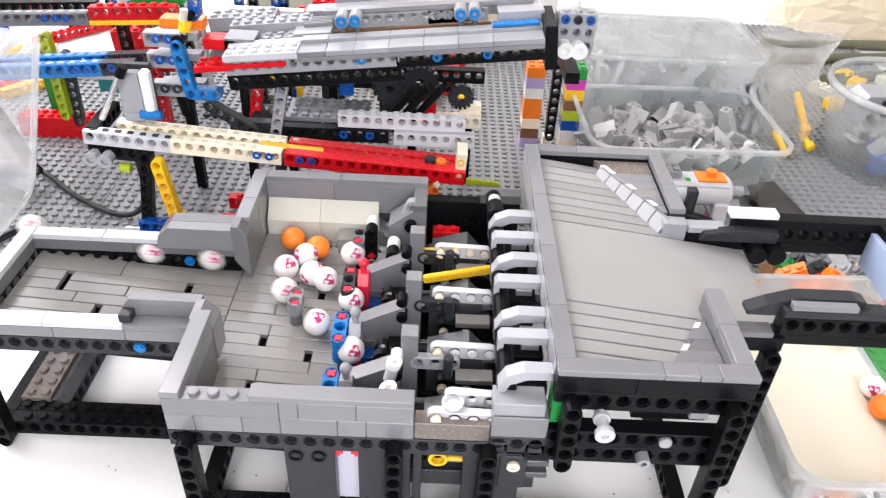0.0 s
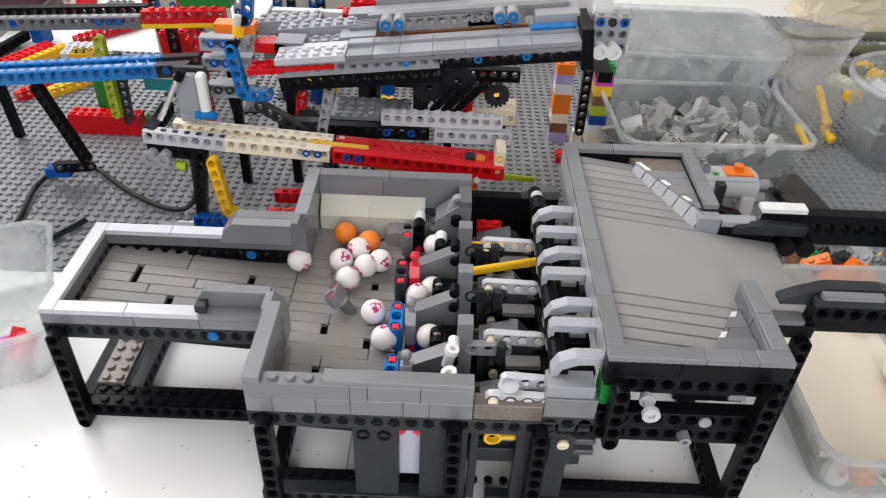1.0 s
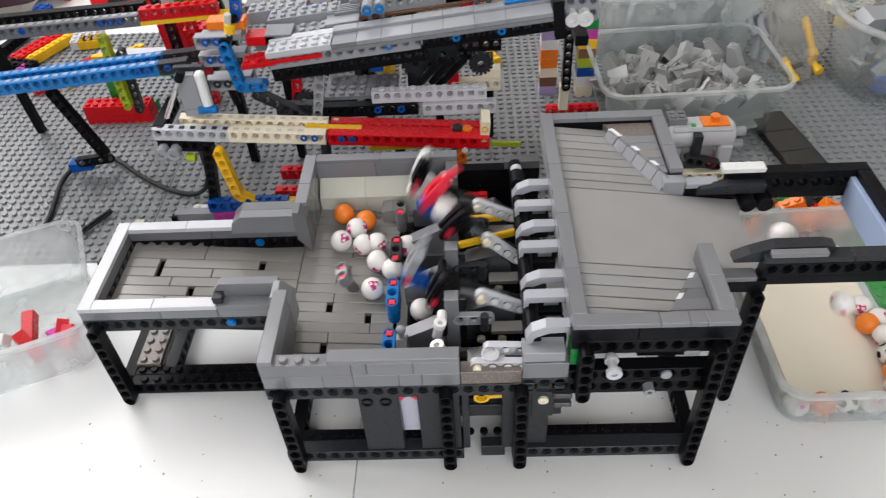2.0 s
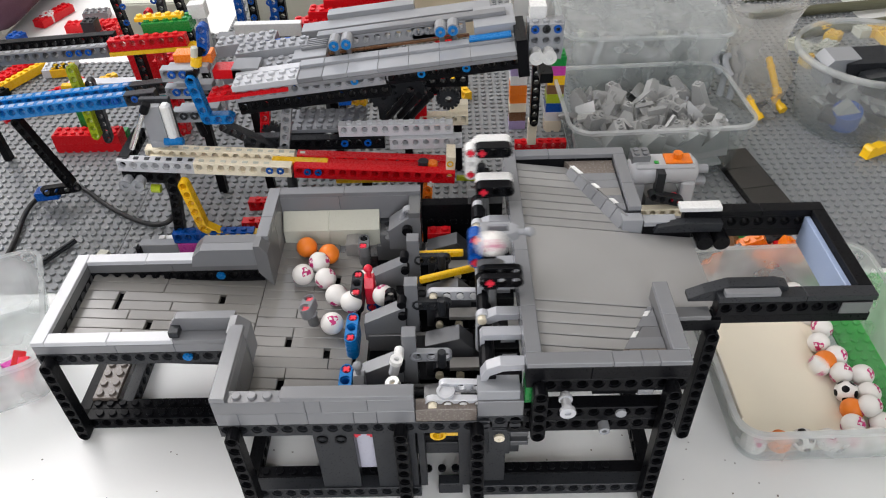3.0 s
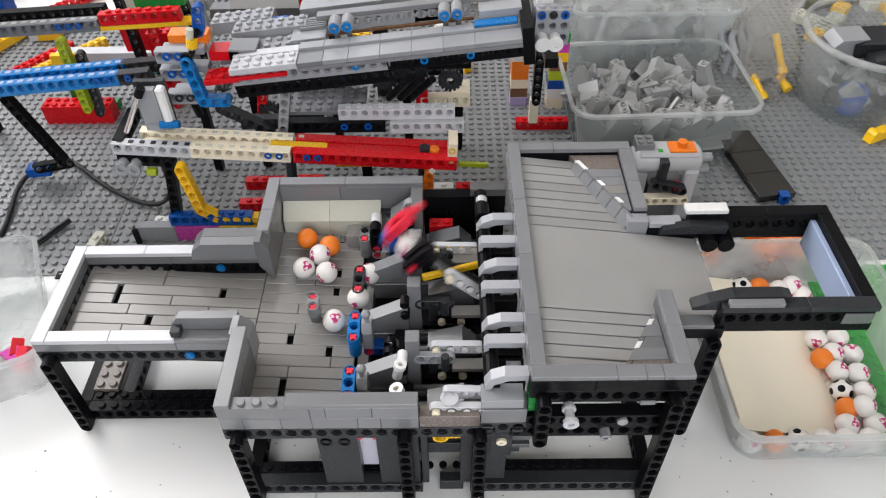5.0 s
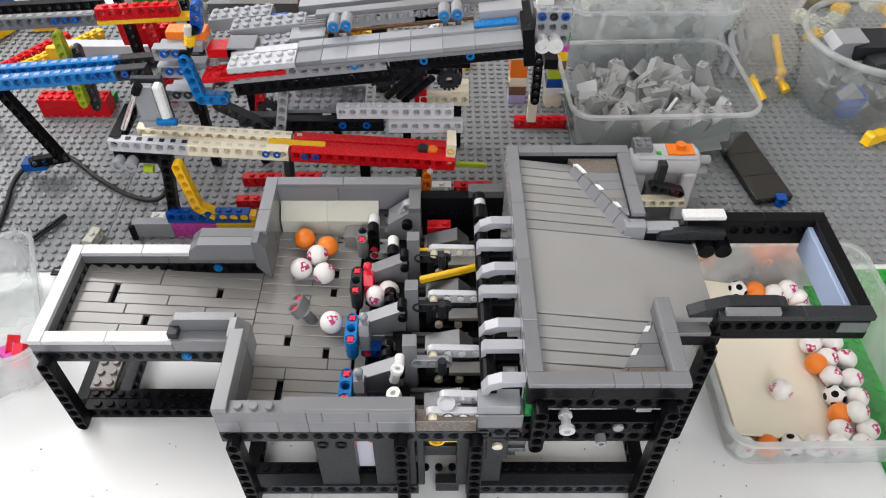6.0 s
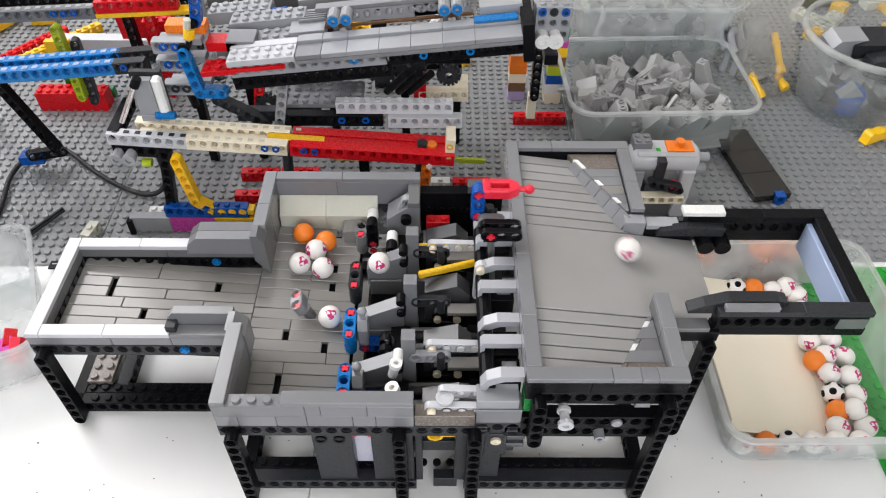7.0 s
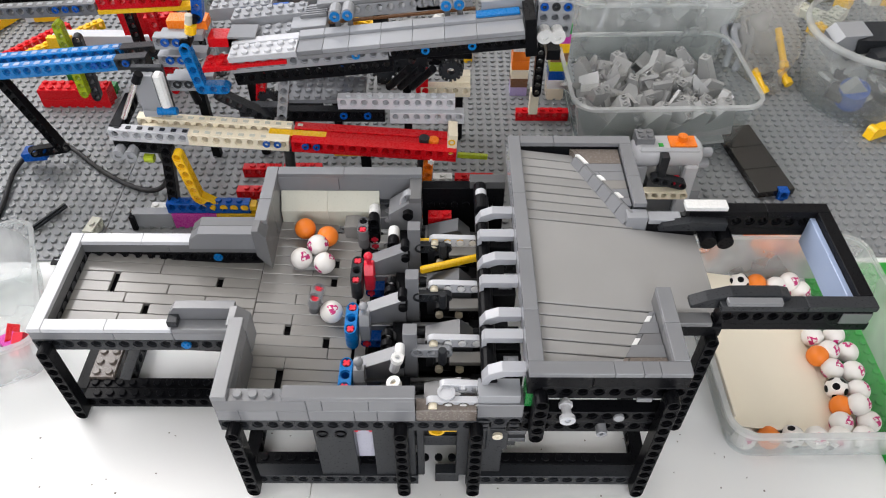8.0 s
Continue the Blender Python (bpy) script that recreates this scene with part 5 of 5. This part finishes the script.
# colour stacks
def stack(x, y, z0, nx, ny, h, mats, label):
    root = thing("brick_stack", label, "toy bricks", mm(x, y, 0))
    z = z0
    for m in mats:
        put("brick", brick_mesh(nx, ny, h, m), root, mm(0, 0, z))
        z += h
    B(root, "foot", -4 * nx, 4 * nx, -4 * ny, 4 * ny, 1.6, z0, TAN) if z0 > 2 else None


stack(200, 396, 14, 2, 2, 9.6, (WHT, BLU, LIM, BRN, YEL, PNK, GRN), "tall stack of bricks of many colours")
stack(166, 402, 1.7, 2, 2, 9.6, (LAV, BRN, TAN, ORA, ORA, WHT, LAV, ORA), "stack of lavender, tan and orange bricks")

# grey beams with studs in front of the inclined track, and the dark works below it
works = thing("gear_works", "dark beams, plates and gears under the inclined track", "toy machine")
beam(works, "studded_beam", 59, 262, 84, 11, PALE, studs=True)
beam(works, "grey_beam", 82, 258, 74, 7, PALE)
beam(works, "black_beam", 10, 260, 74, 10, BLK)
beam(works, "black_beam", -30, 268, 72, 8, DRK)
for x in (19, 37):
    put("pin", tube_mesh(2.9, 1.4, 1.6, BLU), works, mm(x, 255.8, 79.8, 90, 0, 0), "blue pin")
brick(works, "studded_plate", 2, 284, 82, 8, 4, 3.2, MBG)
arm(works, "grey_post", mm(-24, 256, 96, 0, -78, 0), 7, LBG)
arm(works, "dark_diagonal", mm(-56, 262, 84, 0, 32, 0), 6, DRK)
for x, y, z, r in ((-44, 290, 70, 9), (70, 296, 104, 13), (48, 300, 96, 12), (100, 300, 92, 9)):
    g = put("gear", None, works, mm(x, y, z, 90, 0, 0))
    put("disc", tube_mesh(r - 1.5, 3, 5, DRK), g)
    for k in range(16):
        a = 2 * math.pi * k / 16
        put("tooth", box_mesh(2.6, 2.2, 5, DRK, 0.3), g, mm((r - 0.6) * math.cos(a), (r - 0.6) * math.sin(a), 0, 0, 0, math.degrees(a)))
beam(works, "black_beam", 60, 300, 104, 14, BLK)
beam(works, "black_beam", 40, 310, 92, 16, BLK)
beam(works, "tan_beam", 96, 304, 66, 5, TAN)
B(works, "tan_block", 100, 116, 306, 316, 74, 82, TAN)
B(works, "red_block", 72, 82, 300, 310, 66, 88, RED)
B(works, "red_block", 86, 98, 326, 334, 80, 104, RED)
for x, y in ((-38, 330), (-2, 330), (60, 326), (104, 326)):
    B(works, "post", x, x + 7, y, y + 7, 1.7, 84, BLK)
arm(works, "red_post", mm(-50, 292, 76, 0, -80, 0), 5, RED)
for k in range(3):
    rod(works, "black_bar", mm(60 + 9 * k, 282, 96, 30, 30, 0), 3, 40, BLK)
B(works, "blue_block", 12, 22, 292, 300, 92, 102, BLU)
B(works, "yellow_strip", 10, 66, 244, 252, 50, 54, YEL)
B(works, "strip_post", 30, 38, 246, 250, 1.7, 50, BLK)

# left head of the inclined track: blue lever, roller and brackets
head = thing("feeder_head", "grey feeder with a blue lever, white roller and blue pins", "toy machine")
arm(head, "lever", mm(-82, 250, 125, 0, -98, 0), 5, AZU)
arm(head, "lever_foot", mm(-71, 250, 109, 0, 0, 0), 3, AZU)
rod(head, "lever_rod", mm(-82, 258, 149, 0, 14, 0), 2.6, 26, CRM)
rod(head, "lever_joint", mm(-84, 256, 143, 90, 0, 0), 4, 12, BLK)
rod(head, "lever_sleeve", mm(-80, 258, 151, 0, 14, 0), 4, 7, YEL)
arm(head, "blue_top", mm(-74, 266, 164, 0, -80, 0), 3, BLU)
rod(head, "top_joint", mm(-77, 264, 157, 90, 0, 0), 3, 12, BLK)
for z in (104, 124, 138):
    beam(head, "beam", -94, 256, z, 3, LBG)
    B(head, "plate", -104, -74, 260.2, 270, z + 2, z + 7, LBG)
    for x in (-98, -90):
        put("pin", tube_mesh(3, 1.4, 1.6, BLU if z > 110 else DRK), head, mm(x, 251.8, z + 5.8, 90, 0, 0), "blue pin")
B(head, "orange_plate", -100, -72, 268, 280, 144, 151, ORA)
B(head, "red_plate", -72, -50, 262, 276, 134, 141, RED)
B(head, "grey_block", -58, -38, 262, 280, 134, 142, MBG)
B(head, "belt", -122, -108, 236, 242, 94, 127, LBG)
B(head, "belt_side", -107.8, -101, 235, 243, 95, 128, WHT, bev=1.6)
B(head, "belt_foot", -121, -108, 234, 236, 94, 99, LBG)
rod(head, "steel_rod", mm(-124, 228, 114, 0, 30, 0), 1.9, 38, METAL, "bright metal rod")
rod(head, "rod_joint", mm(-114, 228, 131, 0, 30, 0), 3.2, 8, BLK)
B(head, "belt_frame", -124, -102, 242.2, 247, 92, 130, DRK)
rod(head, "blue_axle", mm(-104, 236, 98, 0, 90, 0), 3, 14, AZU)
rod(head, "black_axle", mm(-92, 262, 96, 20, 0, 0), 3, 24, BLK)
for fx, fy in ((-106, 300), (-64, 304)):
    B(head, "foot", fx, fx + 7, fy, fy + 7, 1.7, 104, BLK)

# far red plates and boxes
fr = thing("far_red_bricks", "red bricks on a dark post far back", "toy bricks")
for k in range(3):
    brick(fr, "brick", -6 + 14 * k, 408 + 6 * k, 104 + 8 * k, 8, 2, 9.6, RED)
B(fr, "post", -20, 0, 404, 416, 1.7, 104, DRK)
B(fr, "post", 30, 44, 412, 424, 1.7, 114, DRK)
B(fr, "grey_bar", -110, 40, 400, 414, 92, 102, DBG)
B(fr, "white_bar", -90, -30, 396, 404, 104, 116, WHT)
for x0, y0, w, d, h, mat, nm, lab in ((-262, 560, 70, 60, 70, CRM, "carton", "cream cardboard carton far back on the table"), (-120, 560, 90, 70, 84, CRM, "carton", "cream cardboard carton far back on the table"),
                                      (30, 600, 120, 70, 90, PAPER, "carton", "pale brown cardboard carton far back on the table"), (180, 640, 60, 60, 70, WHT, "carton", "white carton far back on the table")):
    root = thing(nm, lab, "carton", mm(x0, y0, 0), group="cartons")
    B(root, "box", 0, w, 0, d, 0.1, h, mat, bev=1.0)
    B(root, "flap", 1, w - 1, 1, d / 2 - 0.4, h, h + 1.2, mat)
    B(root, "flap", 1, w - 1, d / 2 + 0.4, d - 1, h, h + 1.2, mat)
for x, y, z0, n, mat, lean, tone in ((-214, 462, 1.7, 15, BLK, -4, "black"), (-194, 462, 1.7, 13, RED, 5, "red"), (-182, 474, 1.7, 15, DRK, 3, "dark grey"), (-160, 482, 1.7, 15, BLK, -6, "black"),
                                     (-128, 430, 1.7, 16, PALE, 0, "pale grey"), (-100, 462, 1.7, 15, BLU, 0, "blue"), (-88, 466, 1.7, 15, BLK, 0, "black"), (-68, 462, 1.7, 15, BLU, 2, "blue"), (-60, 466, 1.7, 14, BLK, 0, "black")):
    up = thing("toy_mast", "upright " + tone + " holed mast standing far back", "toy part", mm(x, y, z0), group="masts far back")
    arm(up, "beam", mm(0, 0, n * 4 + 0.4, 0, -90 + lean, 0), n, mat)
    B(up, "foot", -8, 8, -7, 7, 0, 3.2, DRK)
    for z in (n * 8 - 12, n * 8 - 28):
        put("pin", tube_mesh(2.9, 1.4, 1.6, BLU), up, mm(math.sin(radians(-lean)) * (z - n * 4), -4.4, z + 0.4, 90, 0, 0), "blue pin")
r9 = random.Random(21)
for k in range(26):
    x, y = r9.uniform(-420, 120), r9.uniform(450, 700)
    mat = r9.choice((RED, RED, YEL, BLU, DRK, LBG, WHT, GRN, BLK))
    ob = thing("loose_part", "loose coloured beam or brick far back on the baseplate", "toy brick", mm(x, y, 1.7 if k % 3 else 8, 0, 0, r9.uniform(0, 180)), group="loose parts far back")
    if k % 2:
        put("body", holed(r9.choice((5, 7, 9)), 9.4, mat, False, True, 1.0), ob, mm(0, 0, 4.7))
    else:
        put("body", brick_mesh(r9.choice((2, 4)), 2, r9.choice((9.6, 19.2, 28.8)), mat), ob)
for k, (x, y, a, mat) in enumerate(((-330, 470, 55, RED), (-300, 480, 50, YEL), (-400, 440, 70, PNK), (-330, 610, 50, RED))):
    ob = thing("long_beam", "long coloured holed beam lying slanted", "toy brick", mm(x, y, 1.7, 0, 0, a), group="loose parts far back")
    put("body", holed(12, 9.4, mat, False, True, 1.0), ob, mm(0, 0, 4.7))

cu = thing("plum_cushion", "dark plum cloth cushion standing at the table's far corner", "cushion", mm(-530, 720, 0))
cl = []
for i in range(9):
    u = math.sin(math.pi * (i + 0.6) / 9.2) ** 0.35
    cl.append([((112 * u) * math.copysign(abs(math.cos(a)) ** 0.45, math.cos(a)), (120 * u) * math.copysign(abs(math.sin(a)) ** 0.45, math.sin(a)), 0.4 + 9 * i + 1.5 * math.sin(5 * a + i)) for a in [2 * math.pi * k / 32 for k in range(32)]])
put("cover", raw(*loft(cl, True, True), CLOTH, smooth=True), cu)

# right-hand far corner
for k, (x, y, z, a) in enumerate(((560, 640, 8, 8), (600, 600, 6, 14), (570, 690, 6, 4))):
    ob = thing("olive_bar", "dark olive round-edged bar lying far back", "bar", mm(x, y, z, 0, 0, a), group="olive bars")
    put("body", rod_mesh(6, 190, plastic("olive_plastic", (0.10, 0.10, 0.06), 0.5) if "olive_plastic" not in MATS else MATS["olive_plastic"]), ob, mm(0, 0, 0, 0, 90, 0))
for k in range(9):
    x, y = r9.uniform(470, 640), r9.uniform(500, 600)
    ob = thing("yellow_brick", "loose yellow brick among the far parts", "toy brick", mm(x, y, 1.7, 0, 0, r9.uniform(0, 180)), group="loose yellow bricks")
    put("body", brick_mesh(r9.choice((2, 4, 6)), 2, 9.6, YEL if k % 3 else CRM), ob)
pb = thing("paper_bag", "crumpled pale paper bag far back", "bag", mm(640, 780, 0.2))
pl = []
for i in range(8):
    z = i * 14.0
    pl.append([((120 - 5 * i) * math.cos(a) * (1 + 0.07 * math.sin(5 * a + 1.3 * i)), (60 - 3 * i) * math.sin(a) * (1 + 0.10 * math.sin(4 * a + i)), z + 5 * math.sin(3 * a + i)) for a in [2 * math.pi * k / 30 for k in range(30)]])
put("paper", raw(*loft(pl[:7], True, False), PAPER), pb)
put("folded_top", raw(*loft(pl[6:], False, True), PAPER), pb)

# ---------------- loose things on the plates ----------------
cable = tube_path("cable", [(-262, 216, 3), (-260, 237, 5), (-272, 271, 5), (-266, 303, 6), (-240, 318, 7), (-212, 291, 5), (-180, 266, 5), (-142, 247, 5), (-130, 262, 10), (-126, 250, 40), (-120, 236, 66)], 2.1, RUB, None,
                  "thin black cable looping over the grey baseplate", category="cable")
ax = thing("loose_axle", "loose dark cross axle lying on the baseplate", "axle", mm(-219.5, 220.5, 5.2, 0, 0, 59))
put("shaft", cross_mesh(34, DRK), ax, mm(0, 0, 0, 0, 90, 0))
tile = thing("black_tile", "long black tiled beam lying slanted on the baseplate", "toy brick", mm(362, 295, 3.4, 0, 0, 9))
for k in range(3):
    put("tile", box_mesh(32, 29, 6.4, BRK), tile, mm(0, -29.4 + 29.4 * k, 3.2))
yc = thing("yellow_clip", "yellow clip brick on the grey baseplate", "toy brick", mm(489, 336, 3.4, 0, 0, 25))
put("body", prism_mesh(((-16, 0), (16, 0), (16, 6), (4, 10), (-14, 8)), 9, YEL), yc)
put("rim", tube_mesh(4.4, 2.6, 9, YEL), yc, mm(-10, 0, 7, 90, 0, 0))
lbl = thing("black_label", "small black tile with pale unreadable writing", "label", mm(-188, 176, 3.3))
put("tile", box_mesh(26, 8, 1.6, BLK), lbl)
for k in range(3):
    put("bar", box_mesh(6, 1.0, 0.3, LBG, 0.05), lbl, mm(-8 + 8 * k, 0.6 * (-1) ** k, 0.9))
for x, y, a in ((414, 425, 30),):
    ob = thing("black_pin", "small black pin on the baseplate", "toy part", mm(x, y, 5.4, 0, 0, a))
    put("body", rod_mesh(2.6, 12, BLK), ob, mm(0, 0, 0, 0, 90, 0))
gb = thing("grey_bar", "short dark grey tile lying on the white table", "toy part", mm(-118, -82, 0.2, 0, 0, 25))
put("tile", box_mesh(20, 8, 4, DBG), gb, mm(0, 0, 2))
specks, fcs = [], []
r3 = random.Random(33)
for k in range(150):
    v, fct = block(0, r3.uniform(0.4, 1.1), 0, r3.uniform(0.4, 1.1), 0.03, 0.35, 0.05)
    x, y = (r3.uniform(-160, 300), r3.uniform(-140, 40))
    o = len(specks)
    specks += [(p[0] + x, p[1] + y, p[2]) for p in v]
    fcs += [tuple(i + o for i in q) for q in fct]
put("crumbs", raw(specks, fcs, SPECK), None, None, "fine dark crumbs scattered on the white table", kind="stuff", category="crumbs")


# ---------------- motion ----------------
def swing(ob, home, rows, reach=1.0):
    walk(ob, [(t, home @ pose(0, 0, 0, 0, a * reach, 0)) for t, a in rows])


# bricks lying where the baseplates end
for x, y, z, a, n, w, mat, tone in ((-390, 522, 3.4, 64, 8, 2, RED, "red"), (-373, 520, 3.4, 64, 8, 1, YEL, "yellow"), (-345, 655, 0.4, 4, 8, 2, RED, "red"), (-408, 690, 0.4, 70, 7, 2, RED, "red"), (-352, 690, 0.4, 6, 4, 2, MBG, "grey"),
                                    (-340, 540, 3.4, 8, 4, 4, PALE, "pale grey"), (-334, 532, 3.4, 8, 3, 2, YEL, "yellow")):
    ob = thing("long_brick", "long " + tone + " studded brick lying near the plate edge", "toy brick", mm(x, y, z, 0, 0, a), group="bricks near the plate edge")
    put("body", brick_mesh(n, w, 9.6, mat), ob)
ob = thing("long_beam", "long black holed beam lying on the table", "toy brick", mm(-424, 545, 3.6, 0, 0, 79), group="loose parts far back")
beam(ob, "beam", 0, 0, 0, 9, BLK)


def motions():
    up_a = [(0, 0), (1.08, 0), (1.2, 40), (1.3, 68), (1.4, 87), (1.5, 94), (1.7, 91), (1.8, 77), (1.9, 55), (2.0, 25), (2.1, 6), (2.2, 0), (2.7, 0),
            (2.8, 35), (2.9, 72), (3.0, 90), (3.1, 93), (3.2, 88), (3.3, 75), (3.4, 50), (3.5, 22), (3.6, 2), (3.7, 0), (8.0, 0)]
    up_r = [(0, 0), (1.8, 0), (1.9, 12), (2.0, 42), (2.1, 80), (2.2, 93), (2.4, 93), (2.5, 82), (2.6, 58), (2.7, 32), (2.8, 8), (2.9, 0), (3.3, 0), (3.4, 12), (3.5, 40), (3.6, 72), (3.7, 87), (3.8, 93), (3.9, 93), (4.0, 84), (4.1, 58), (4.2, 38),
            (4.3, 12), (4.4, 0), (4.8, 0), (4.9, 12), (5.0, 42), (5.1, 74), (5.2, 88), (5.3, 93), (5.4, 93), (5.5, 86), (5.6, 64), (5.7, 42), (5.8, 20), (5.9, 3), (6.0, 0), (6.3, 0), (6.4, 8), (6.5, 32), (6.6, 66), (6.7, 86), (6.8, 93), (7.0, 91),
            (7.1, 72), (7.2, 44), (7.3, 20), (7.4, 3), (7.5, 0), (8.0, 0)]
    for k, rows in ((1, up_a), (2, up_r), (3, up_a)):
        swing(ARMS[k], ARMS[k].matrix_basis.copy(), rows)
        swing(CRANKS[k], CRANKS[k].matrix_basis.copy(), rows, 0.98)
    walk(agitator, [(0.15 * k, mm(14, 86, 56, 0, -18 + 22 * math.cos(2 * math.pi * 0.15 * k / 0.62), 12 * math.sin(2 * math.pi * 0.15 * k / 0.62))) for k in range(54)])
    tipped = mm(0, 0, 0, 0, 107, 0) @ mm(0, 0, 0, 0, 0, 90)
    leaning = mm(0, 0, 0, 0, 52, 0) @ mm(0, 0, 0, 0, 0, 56)
    rest = mm(-224, 108, 0.3, 0, 0, 24)
    walk(pour_box, [(0, mm(-197, 145, 129) @ tipped), (0.3, mm(-198, 145, 128) @ tipped), (0.4, mm(-216, 144, 122) @ tipped), (0.5, mm(-300, 140, 96) @ leaning), (0.65, mm(-290, 118, 40) @ leaning),
                    (0.8, mm(-236, 107, 2, 0, 0, 22)), (0.9, rest), (8, rest)])
    for ob, rows in MOVING:
        turn, last, out_rows = 0.0, rows[0], []
        for q in rows:
            step = math.hypot(q[1] - last[1], q[2] - last[2])
            turn += min(step * 2.2, 80)
            out_rows.append((q[0], mm(q[1], q[2], q[3], 20, turn, 15)))
            last = q
        walk(ob, out_rows)


motions()
